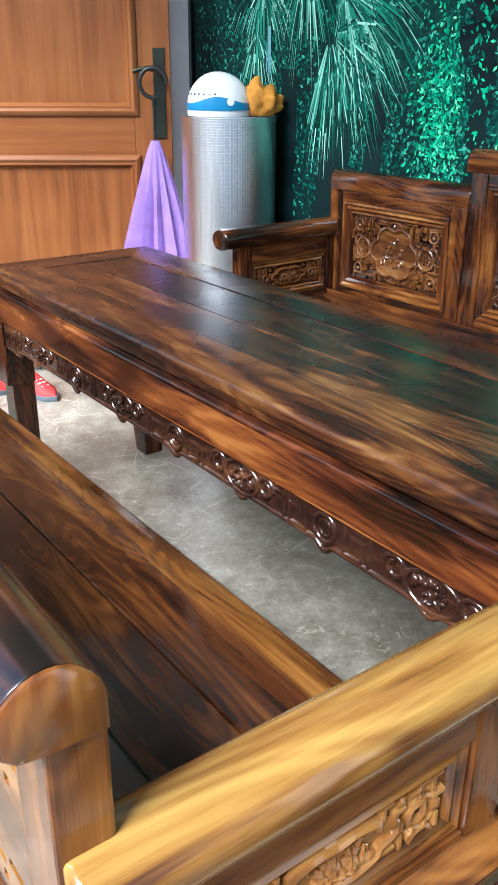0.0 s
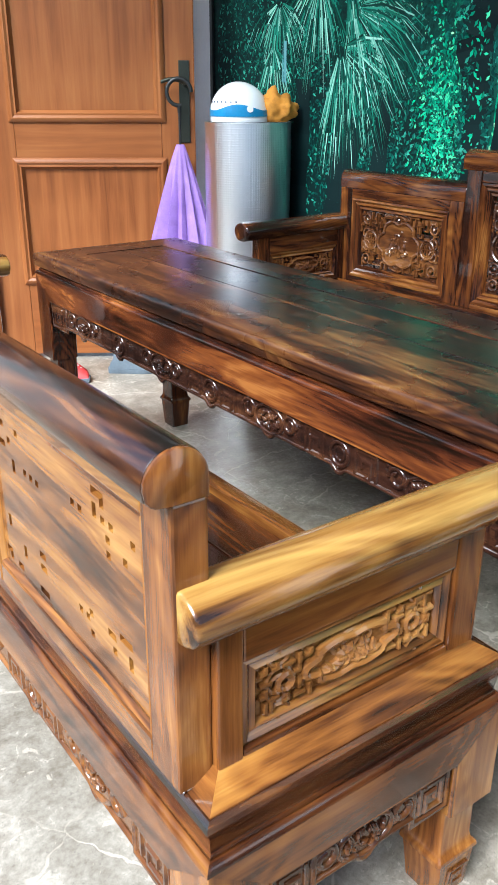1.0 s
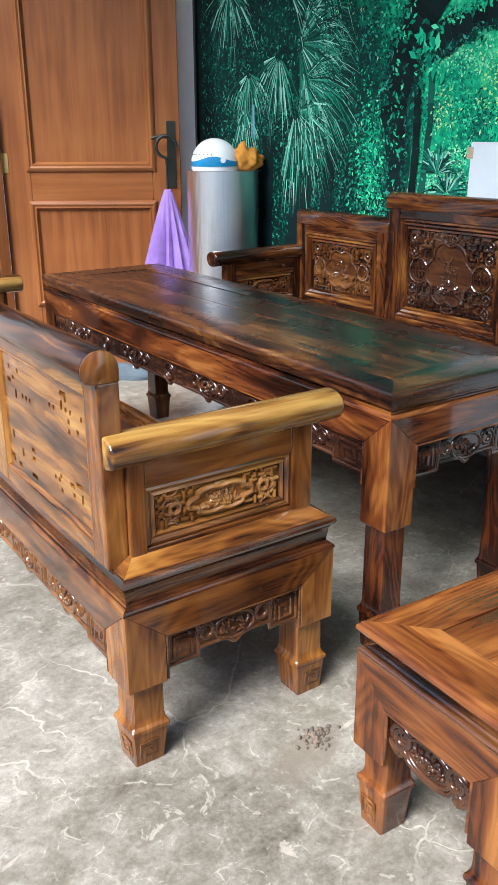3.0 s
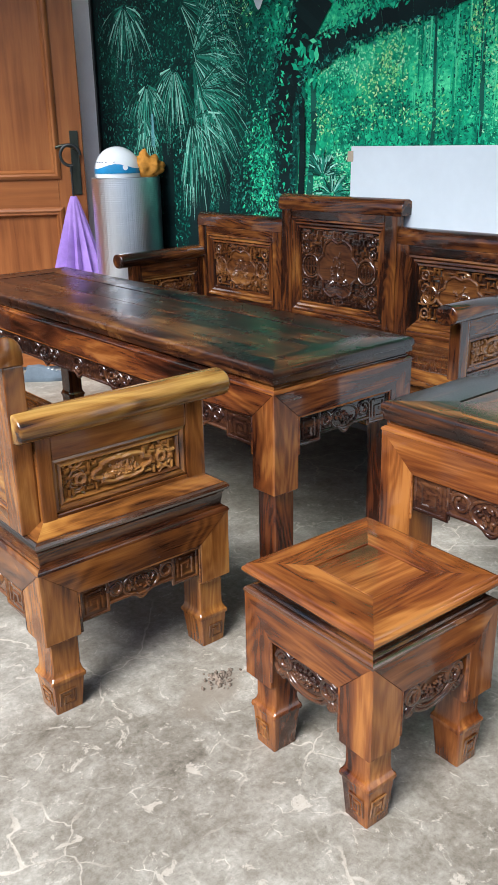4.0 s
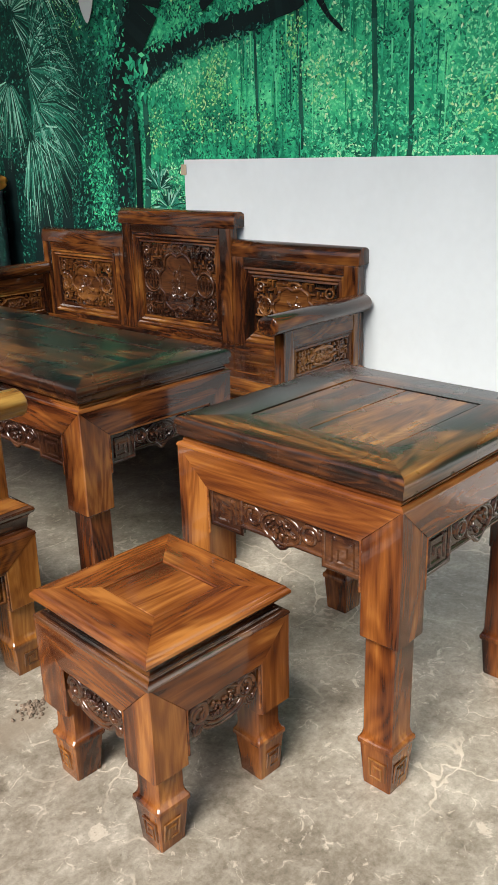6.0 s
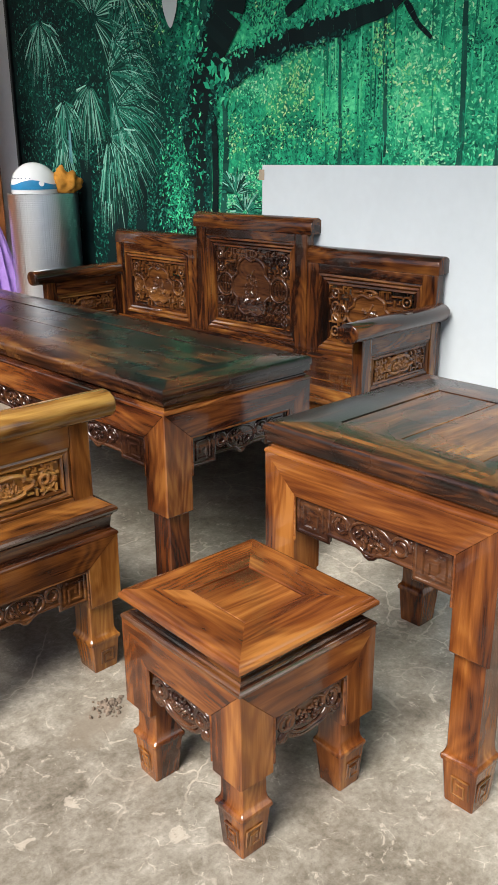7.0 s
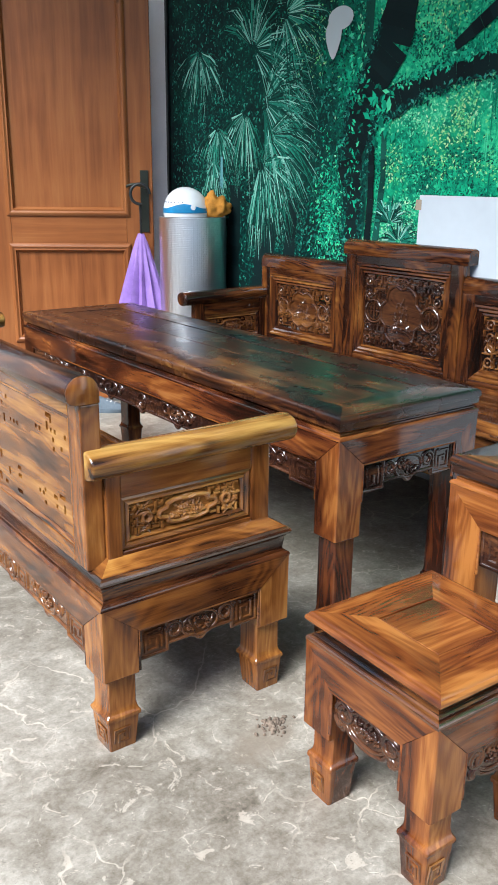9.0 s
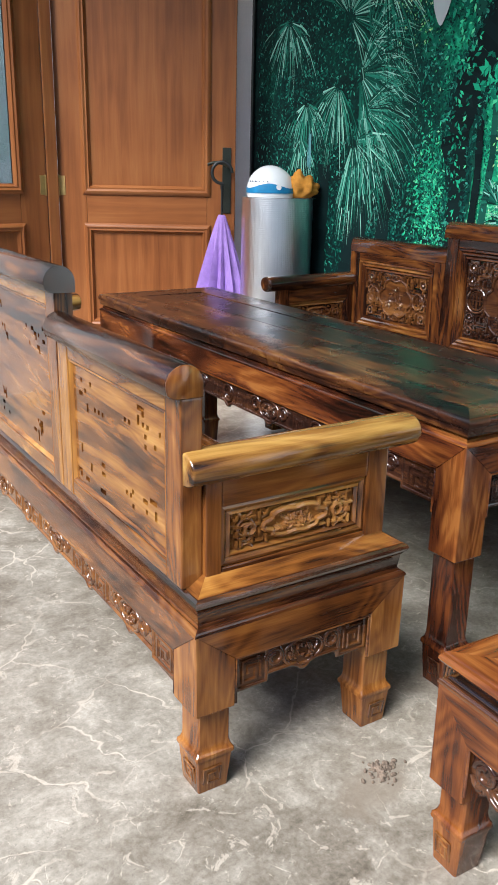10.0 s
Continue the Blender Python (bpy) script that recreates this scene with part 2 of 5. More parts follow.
def door_wood(axis):
    """Orange-stained door timber, satin, with fine straight grain and a few knots."""
    mat, nodes, links, out = graph("door_timber_" + axis)
    out.inputs["Specular IOR Level"].default_value = 0.3
    tc = nodes.new("ShaderNodeTexCoord")
    m = nodes.new("ShaderNodeMapping")
    m.inputs["Scale"].default_value = [1.5 if a == axis else 26 for a in "xyz"]
    links.new(tc.outputs["Object"], m.inputs["Vector"])
    g = node(nodes, "ShaderNodeTexNoise", Scale=1.0, Detail=5.0, Roughness=0.6, Distortion=0.4)
    links.new(m.outputs[0], g.inputs["Vector"])
    big = node(nodes, "ShaderNodeTexNoise", Scale=2.5, Detail=2.0)
    links.new(tc.outputs["Object"], big.inputs["Vector"])
    v = math_node(nodes, links, "ADD", math_node(nodes, links, "MULTIPLY", g.outputs[0], 0.6), math_node(nodes, links, "MULTIPLY", big.outputs[0], 0.4))
    col = ramp(nodes, [(0.32, (0.150, 0.047, 0.0145)), (0.5, (0.242, 0.082, 0.0245)), (0.68, (0.310, 0.119, 0.038))])
    links.new(v, col.inputs[0])
    knot = nodes.new("ShaderNodeTexVoronoi")
    knot.inputs["Scale"].default_value = 4.0
    links.new(tc.outputs["Object"], knot.inputs["Vector"])
    spot = ramp(nodes, [(0.02, (0.45, 0.45, 0.45)), (0.07, (1, 1, 1))])
    links.new(knot.outputs["Distance"], spot.inputs[0])
    mul = nodes.new("ShaderNodeMix")
    mul.data_type, mul.blend_type = "RGBA", "MULTIPLY"
    mul.inputs[0].default_value = 1.0
    links.new(col.outputs[0], mul.inputs[6])
    links.new(spot.outputs[0], mul.inputs[7])
    links.new(mul.outputs[2], out.inputs["Base Color"])
    out.inputs["Roughness"].default_value = 0.36
    bump = node(nodes, "ShaderNodeBump", Strength=0.12, Distance=0.002)
    links.new(g.outputs[0], bump.inputs["Height"])
    links.new(bump.outputs[0], out.inputs["Normal"])
    return mat


def forest_print():
    """The ground of the printed forest: dark thicket to one side, glowing green glade to the other."""
    mat, nodes, links, out = graph("forest_print")
    tc = nodes.new("ShaderNodeTexCoord")
    sep = nodes.new("ShaderNodeSeparateXYZ")
    links.new(tc.outputs["Object"], sep.inputs[0])
    big = node(nodes, "ShaderNodeTexNoise", Scale=3.2, Detail=5.0, Roughness=0.62)
    small = node(nodes, "ShaderNodeTexNoise", Scale=26.0, Detail=6.0, Roughness=0.75, Distortion=0.6)
    for n in (big, small):
        links.new(tc.outputs["Object"], n.inputs["Vector"])
    side = nodes.new("ShaderNodeMapRange")
    side.inputs[1].default_value, side.inputs[2].default_value = 1.95, 1.35
    links.new(sep.outputs[1], side.inputs[0])
    low = nodes.new("ShaderNodeMapRange")
    low.inputs[1].default_value, low.inputs[2].default_value = 0.75, 1.45
    low.inputs[3].default_value, low.inputs[4].default_value = -0.10, 0.06
    links.new(sep.outputs[2], low.inputs[0])
    v = math_node(nodes, links, "ADD", math_node(nodes, links, "MULTIPLY", big.outputs[0], 0.55), math_node(nodes, links, "MULTIPLY", small.outputs[0], 0.55))
    v = math_node(nodes, links, "ADD", v, low.outputs[0])
    v = math_node(nodes, links, "SUBTRACT", math_node(nodes, links, "ADD", v, math_node(nodes, links, "MULTIPLY", side.outputs[0], 0.30)), 0.27)
    col = ramp(nodes, [(0.30, (0.004, 0.018, 0.017)), (0.44, (0.006, 0.055, 0.041)), (0.55, (0.008, 0.207, 0.117)), (0.66, (0.025, 0.497, 0.235)), (0.76, (0.138, 0.828, 0.386)), (0.88, (0.621, 0.900, 0.580))])
    links.new(v, col.inputs[0])
    links.new(col.outputs[0], out.inputs["Base Color"])
    out.inputs["Roughness"].default_value, out.inputs["Specular IOR Level"].default_value = 0.6, 0.12
    return mat


FLOOR_MAT = concrete()
PLASTER = plain("white_plaster", (0.82, 0.84, 0.85), 0.7, vary=0.06, scale=5.0, bump=0.15)
CEIL_MAT = plain("ceiling_paint", (0.40, 0.39, 0.37), 0.8, vary=0.06, scale=3.0)
BOARD_MAT = plain("white_board", (0.62, 0.68, 0.72), 0.42, vary=0.05, scale=2.2, bump=0.03)
BLACK = plain("black_paint", (0.012, 0.014, 0.014), 0.45)
BRASS = plain("aged_brass", (0.45, 0.30, 0.12), 0.5, metal=1.0)
BRONZE = plain("dark_bronze", (0.06, 0.065, 0.05), 0.35, metal=0.8)
PURPLE = plain("lilac_nylon", (0.27, 0.155, 0.46), 0.55, vary=0.22, scale=14.0, bump=0.25)
FOIL, _n, _l, _o = graph("aluminium_foil")
_o.inputs["Base Color"].default_value = (0.90, 0.92, 0.94, 1)
_o.inputs["Metallic"].default_value, _o.inputs["Roughness"].default_value = 1.0, 0.31
_tc, _vo, _bu = _n.new("ShaderNodeTexCoord"), _n.new("ShaderNodeTexVoronoi"), node(_n, "ShaderNodeBump", Strength=0.42, Distance=0.004)
_vo.inputs["Scale"].default_value, _vo.inputs["Randomness"].default_value = 105.0, 0.12
_l.new(_tc.outputs["Object"], _vo.inputs["Vector"])
_l.new(_vo.outputs["Distance"], _bu.inputs["Height"])
_l.new(_bu.outputs[0], _o.inputs["Normal"])
FOIL_CORE = plain("foam_layers", (0.45, 0.46, 0.46), 0.6)
SHELL = plain("white_gloss_shell", (0.80, 0.82, 0.84), 0.2, vary=0.03, coat=0.5, bump=0.01)
BLUE = plain("blue_decal", (0.02, 0.22, 0.45), 0.3, vary=0.2)
INK = plain("navy_ink", (0.02, 0.05, 0.12), 0.4)
ORANGE = plain("ochre_cloth", (0.52, 0.22, 0.025), 0.85, vary=0.3, scale=25.0, bump=0.5)
RED = plain("red_fabric", (0.55, 0.03, 0.03), 0.7, vary=0.3)
RUBBER = plain("grey_rubber", (0.10, 0.13, 0.16), 0.7)
CANVAS = plain("pale_canvas", (0.62, 0.62, 0.60), 0.7)
CRUMB = plain("cement_crumbs", (0.16, 0.12, 0.09), 0.9, vary=0.5, scale=60.0, bump=0.5)
# mottled grey for the added walls that block low sky light
SHADE_WALL = plain("blocker_grey", (0.22, 0.215, 0.20), 0.85, vary=0.2, scale=2.0)
GROUND = plain("yard_soil", (0.30, 0.28, 0.25), 0.9, vary=0.3, scale=1.5, bump=0.3)
GLASS, _gn, _gl, _go = graph("window_glass")
_go.inputs["Base Color"].default_value = (0.35, 0.45, 0.48, 1)
_go.inputs["Transmission Weight"].default_value, _go.inputs["Roughness"].default_value = 0.9, 0.04

# ---- mesh helpers ----


def part(name, bm, material, parent=None, label=""):
    me = bpy.data.meshes.new(name)
    bmesh.ops.recalc_face_normals(bm, faces=bm.faces)
    bm.to_mesh(me)
    bm.free()
    me.materials.append(material)
    ob = new(name, me)
    if parent is not None:
        ob.parent = parent
    return tagged(ob, label)


def smooth(ob, angle=40):
    for p in ob.data.polygons:
        p.use_smooth = True
    ob.data.set_sharp_from_angle(angle=radians(angle))
    return ob


def thing(name, label, category, group="", kind=""):
    return tagged(new(name), label, category, group, kind)


def box(lo, hi, bevel=0.0, segments=2):
    bm = bmesh.new()
    size = [b - a for a, b in zip(lo, hi)]
    mid = [(a + b) / 2 for a, b in zip(lo, hi)]
    bmesh.ops.create_cube(bm, size=1, matrix=Matrix.Translation(mid) @ Matrix.Diagonal((*size, 1)))
    if bevel:
        bmesh.ops.bevel(bm, geom=bm.edges, offset=bevel, segments=segments, affect="EDGES", profile=0.6)
    return bm


def loft(bm, rings, caps=True):
    """Joins rings of equal length into a closed skin."""
    rows = [[bm.verts.new(p) for p in r] for r in rings]
    n = len(rows[0])
    for a, b in zip(rows, rows[1:]):
        for i in range(n):
            bm.faces.new((a[i], a[(i + 1) % n], b[(i + 1) % n], b[i]))
    if caps:
        bm.faces.new(rows[0][::-1])
        bm.faces.new(rows[-1])
    return bm


def rim(name, rect, profile, parent, mats, place=None, label=""):
    """Four mitred boards round a rectangle. profile: (in from the outer edge, height) pairs. mats: for boards along u, along v."""
    u0, u1, v0, v1 = rect
    made = []
    for side in range(4):
        rings = []
        for end in (0, 1):
            ring = []
            for d, w in profile:
                if side % 2 == 0:
                    ring.append((u1 - d if end else u0 + d, v1 - d if side else v0 + d, w))
                else:
                    ring.append((u1 - d if side == 1 else u0 + d, v1 - d if end else v0 + d, w))
            rings.append(ring)
        bm = loft(bmesh.new(), rings)
        if place is not None:
            bm.transform(place)
        made.append(smooth(part(name, bm, mats[side % 2], parent, label), 35))
    return made


def sweep(bm, pts, r, n=5, closed=False, lift=1.0, base=0.0):
    """A raised bead along a path in the uv plane."""
    pts = [Vector((p[0], p[1], base)) for p in pts]
    m, rows = len(pts), []
    for i, p in enumerate(pts):
        a = pts[i - 1] if (i or closed) else p
        b = pts[(i + 1) % m] if (i < m - 1 or closed) else p
        t = (b - a).normalized() if (b - a).length else Vector((1, 0, 0))
        side = Vector((-t.y, t.x, 0))
        if 0 < i < m - 1 or closed:
            c = (p - a).normalized().dot((b - p).normalized())
            side = side / max(0.6, math.sqrt(max(0.0, (1 + c) / 2)))
        rows.append([bm.verts.new(p + side * (r * math.cos(math.pi * k / (n - 1))) + Vector((0, 0, r * lift * math.sin(math.pi * k / (n - 1))))) for k in range(n)])
    pairs = list(zip(rows, rows[1:])) + ([(rows[-1], rows[0])] if closed else [])
    for a, b in pairs:
        for k in range(n - 1):
            bm.faces.new((a[k], a[k + 1], b[k + 1], b[k]))
    if not closed:
        bm.faces.new(rows[0])
        bm.faces.new(rows[-1])


def ring_pts(cx, cy, r, n=18, squash=1.0):
    return [(cx + r * math.cos(2 * math.pi * k / n), cy + squash * r * math.sin(2 * math.pi * k / n)) for k in range(n)]


def lumps(bm, cx, cy, w, h, count, size, seed, base=0.0):
    """A carved cluster of petals and fruit."""
    rng = random.Random(seed)
    for _ in range(count):
        a, q = rng.uniform(0, 6.28), math.sqrt(rng.random())
        m = pose(cx + q * w * math.cos(a), cy + q * h * math.sin(a), base, 0, 0, rng.uniform(0, 180))
        bmesh.ops.create_icosphere(bm, subdivisions=1, radius=1, matrix=m @ Matrix.Diagonal((size * rng.uniform(0.6, 1.7), size * rng.uniform(0.4, 0.8), size * rng.uniform(0.5, 0.9), 1)))


def scroll(cx, cy, r, start, turns, n=16, grow=0.45):
    pts = []
    for k in range(n):
        f = k / (n - 1)
        a = start + turns * 2 * math.pi * f
        q = r * (1 - (1 - grow) * f)
        pts.append((cx + q * math.cos(a), cy + q * math.sin(a)))
    return pts


def key_pts(x, y, w, h, flip):
    """A squared spiral."""
    s = -1 if flip else 1
    raw = [(-0.5, -0.5), (-0.5, 0.5), (0.5, 0.5), (0.5, -0.5), (-0.22, -0.5), (-0.22, 0.14), (0.2, 0.14), (0.2, -0.16)]
    return [(x + s * w * a, y + h * b) for a, b in raw]


def carved_apron(length, height, seed):
    """Pierced and carved lace under a rail: squared keys at the ends, scrolls and a fruit cartouche, repeated on long rails.
    u along the rail, v = 0 at its underside and downwards negative, w outwards."""
    bm = bmesh.new()
    h, t = height, 0.012
    long = length > 0.9
    count = 2 * round((length - 2.6 * h) / (h * 2.9) / 2) + 1 if long else 1
    half = length / 2
    kw = min(h * 1.25, length * 0.22)

    def plate(outline):
        loft(bm, [[(a, b, -t) for a, b in outline], [(a, b, 0.0) for a, b in outline]])

    if length < 0.26:
        # a short rail: one cartouche between two large scrolls
        c, w, edge = 0.0, half, []
        for k in range(33):
            f = -1 + 2 * k / 32
            g = abs(f)
            edge.append((-f * w, -h * (0.98 - 0.10 * (g / 0.45) ** 2 if g < 0.45 else 0.62 + 0.26 * math.cos((g - 0.45) / 0.2 * math.pi / 2) if g < 0.65 else 0.62 + 0.24 * math.sin((g - 0.65) / 0.35 * math.pi))))
        plate([(-w, 0.002), (w, 0.002)] + edge)
        sweep(bm, edge, h * 0.06, 6)
        sweep(bm, ring_pts(0, -h * 0.50, h * 0.66, 26, 0.60), h * 0.055, 6, True)
        lumps(bm, 0, -h * 0.46, h * 0.50, h * 0.24, 34, h * 0.07, seed, h * 0.03)
        for s in (-1, 1):
            sweep(bm, scroll(s * (half - h * 0.36), -h * 0.40, h * 0.30, 0 if s > 0 else math.pi, 1.3 * s, 22), h * 0.075, 6)
            sweep(bm, scroll(s * (half - h * 0.30), -h * 0.80, h * 0.13, math.pi / 2, -1.2 * s, 14), h * 0.05, 5)
            sweep(bm, [(s * half * 0.98, -h * 0.06), (s * half * 0.55, -h * 0.06), (s * half * 0.40, -h * 0.16)], h * 0.05, 5)
        return bm
    for s in (-1, 1):
        x = s * (half - kw / 2)
        plate([(x - kw / 2, 0.002), (x + kw / 2, 0.002), (x + kw / 2, -h * 0.98), (x - kw / 2, -h * 0.98)])
        sweep(bm, [(x - kw / 2, -h * 0.04), (x + kw / 2, -h * 0.04), (x + kw / 2, -h * 0.95), (x - kw / 2, -h * 0.95)], h * 0.055, 5, True)
        sweep(bm, key_pts(x, -h * 0.5, kw * 0.6, h * 0.56, s < 0), h * 0.05, 4)
        bmesh.ops.create_icosphere(bm, subdivisions=1, radius=h * 0.07, matrix=pose(x - s * kw * 0.2, -h * 0.2, 0))
    span = length - 2 * kw
    least = 0.80 if long else 0.76
    step = span / count
    for i in range(count):
        c = -span / 2 + step * (i + 0.5)
        low, w = h * 0.98, step / 2
        upper = [(c - w, 0.002), (c + w, 0.002)]
        edge = []
        for k in range(25):
            f = -1 + 2 * k / 24
            depth = 0.5 + 0.46 * math.cos(min(1, abs(f) * 1.55) * math.pi / 1.0) if abs(f) < 0.645 else 0.04 + 0.62 * math.sin((abs(f) - 0.645) / 0.355 * math.pi / 2) ** 2
            edge.append((c - f * w, -low * max(least, depth)))
        plate(upper + edge)
        sweep(bm, edge, h * 0.06, 5)
        if i % 2:
            sweep(bm, ring_pts(c, -h * 0.45, h * 0.30, 20), h * 0.065, 5, True)
            sweep(bm, ring_pts(c, -h * 0.45, h * 0.17, 14), h * 0.035, 4, True)
            for s in (-1, 1):
                x = c + s * (h * 0.42 + w) * 0.5
                sweep(bm, key_pts(x, -h * 0.43, (w - h * 0.42) * 0.72, h * 0.62, s > 0), h * 0.055, 4)
                sweep(bm, [(c + s * h * 0.40, -h * 0.08), (c + s * w * 0.98, -h * 0.08)], h * 0.045, 4)
            continue
        oval = ring_pts(c, -h * 0.46, h * 0.60, 22, 0.62)
        sweep(bm, oval, h * 0.055, 5, True)
        lumps(bm, c, -h * 0.46, h * 0.44, h * 0.24, 26, h * 0.085, seed + i, h * 0.02)
        for s in (-1, 1):
            sweep(bm, scroll(c + s * h * 0.86, -h * 0.38, h * 0.27, 0 if s > 0 else math.pi, 1.25 * s, 18), h * 0.065, 5)
            if w > h * 1.45:
                x = c + s * (w - h * 0.36)
                sweep(bm, key_pts(x, -h * 0.33, h * 0.42, h * 0.42, s > 0), h * 0.05, 4)
            lumps(bm, c + s * h * 1.1, -h * 0.26, h * 0.13, h * 0.12, 5, h * 0.06, seed + 50 + i)
    return bm


def fret_field(w, h, seed, keep):
    """Latticed carving on a panel: short bars, corner rings, two cross medallions and a lobed cartouche with carved fruit.
    u, v from -w/2, -h/2; w is the height above the ground of the panel."""
    bm = bmesh.new()
    rng = random.Random(seed)
    cell, r = 0.024 * keep, 0.0042
    rx, ry = w * 0.25, h * 0.39
    mx, mr = w * 0.365, min(w * 0.115, h * 0.16)
    rings = [(sx * (w / 2 - 0.030), sy * (h / 2 - 0.030 - 0.055 * k), 0.019) for sx in (-1, 1) for sy in (-1, 1) for k in (0, 1)]
    nx, ny = int(w / cell), int(h / cell)
    for i in range(nx):
        for j in range(ny):
            x, y = -w / 2 + (i + 0.5) * w / nx, -h / 2 + (j + 0.5) * h / ny
            if (x / (rx + 0.012)) ** 2 + (y / (ry + 0.012)) ** 2 < 1 or min(math.hypot(x - mx, y), math.hypot(x + mx, y)) < mr + 0.006:
                continue
            if any(math.hypot(x - a, y - b) < c + 0.002 for a, b, c in rings):
                continue
            a, b = 0.52 * w / nx, 0.52 * h / ny
            kind = (i + 2 * j + rng.randint(0, 1)) % 4
            bars = [[(-a, 0), (a, 0)], [(0, -b), (0, b)], [(-a, -b), (-a, b), (a * 0.4, b)], [(-a, 0), (0, 0), (0, b)]][kind]
            sweep(bm, [(x + p, y + q) for p, q in bars], r, 4, lift=2.2)
    for a, b, c in rings:
        sweep(bm, ring_pts(a, b, c, 14), 0.0045, 5, True, 1.5)
        bmesh.ops.create_icosphere(bm, subdivisions=1, radius=0.007, matrix=pose(a, b, 0.002))
    for s in (-1, 1):
        sweep(bm, ring_pts(s * mx, 0, mr, 22), 0.006, 5, True, 1.6)
        sweep(bm, ring_pts(s * mx, 0, mr * 0.78, 20), 0.003, 4, True, 1.6)
        for p, q in (((-1, 0), (1, 0)), ((0, -1), (0, 1)), ((-0.5, -0.5), (-0.5, 0.5)), ((0.5, -0.5), (0.5, 0.5))):
            sweep(bm, [(s * mx + p[0] * mr * 0.72, p[1] * mr * 0.72), (s * mx + q[0] * mr * 0.72, q[1] * mr * 0.72)], 0.0035, 4, lift=1.6)
    lobe = []
    for k in range(48):
        a = 2 * math.pi * k / 48
        q = 1 + 0.085 * math.cos(6 * a) - 0.03 * math.cos(12 * a)
        lobe.append((rx * q * math.cos(a), ry * q * math.sin(a)))
    loft(bm, [[(p, q, -0.004) for p, q in lobe], [(p, q, 0.003) for p, q in lobe]])
    sweep(bm, lobe, 0.0075, 5, True, 1.3, 0.002)
    for sy in (-1, 1):
        sweep(bm, ring_pts(0, sy * (h / 2 - 0.020), 0.034, 16, 0.5), 0.005, 5, True, 1.4)
        lumps(bm, 0, sy * (h / 2 - 0.020), 0.022, 0.010, 7, 0.007, seed + 3)
    lumps(bm, 0, -ry * 0.40, rx * 0.60, ry * 0.22, 34, 0.0105, seed + 1, 0.004)
    lumps(bm, 0, ry * 0.05, rx * 0.42, ry * 0.40, 26, 0.009, seed + 2, 0.004)
    sweep(bm, [(-rx * 0.1, -ry * 0.4), (rx * 0.05, 0), (-rx * 0.02, ry * 0.3), (rx * 0.15, ry * 0.6)], 0.0055, 5, base=0.003)
    sweep(bm, [(rx * 0.3, -ry * 0.3), (rx * 0.38, ry * 0.1), (rx * 0.28, ry * 0.35)], 0.005, 5, base=0.003)
    return bm


def pierced_board(w, h, thick, seed):
    """A thin board with small cut-through openings grouped towards its corners, as the carver's saw left them."""
    rng = random.Random(seed)
    nx, ny = int(w / 0.011), int(h / 0.011)
    gone = set()
    for sx in (0.22, 0.78):
        for sy in (0.2, 0.8):
            for _ in range(8):
                i, j = int(nx * (sx + rng.uniform(-0.15, 0.15))), int(ny * (sy + rng.uniform(-0.13, 0.13)))
                for k in range(rng.randint(1, 3)):
                    gone.add((i + (k if rng.random() < 0.5 else 0), j))
                    if rng.random() < 0.35:
                        gone.add((i, j - k))
    bm = bmesh.new()
    vs = {}

    def vert(i, j, k):
        if (i, j, k) not in vs:
            vs[i, j, k] = bm.verts.new((-w / 2 + w * i / nx, -h / 2 + h * j / ny, -thick * k))
        return vs[i, j, k]

    for i in range(nx):
        for j in range(ny):
            if (i, j) in gone:
                continue
            q = [(i, j), (i + 1, j), (i + 1, j + 1), (i, j + 1)]
            bm.faces.new([vert(a, b, 0) for a, b in q])
            bm.faces.new([vert(a, b, 1) for a, b in q[::-1]])
            for (a, b), (c, d), near in ((q[0], q[1], (i, j - 1)), (q[1], q[2], (i + 1, j)), (q[2], q[3], (i, j + 1)), (q[3], q[0], (i - 1, j))):
                if near in gone or not (0 <= near[0] < nx and 0 <= near[1] < ny):
                    bm.faces.new([vert(a, b, 0), vert(a, b, 1), vert(c, d, 1), vert(c, d, 0)])
    return bm


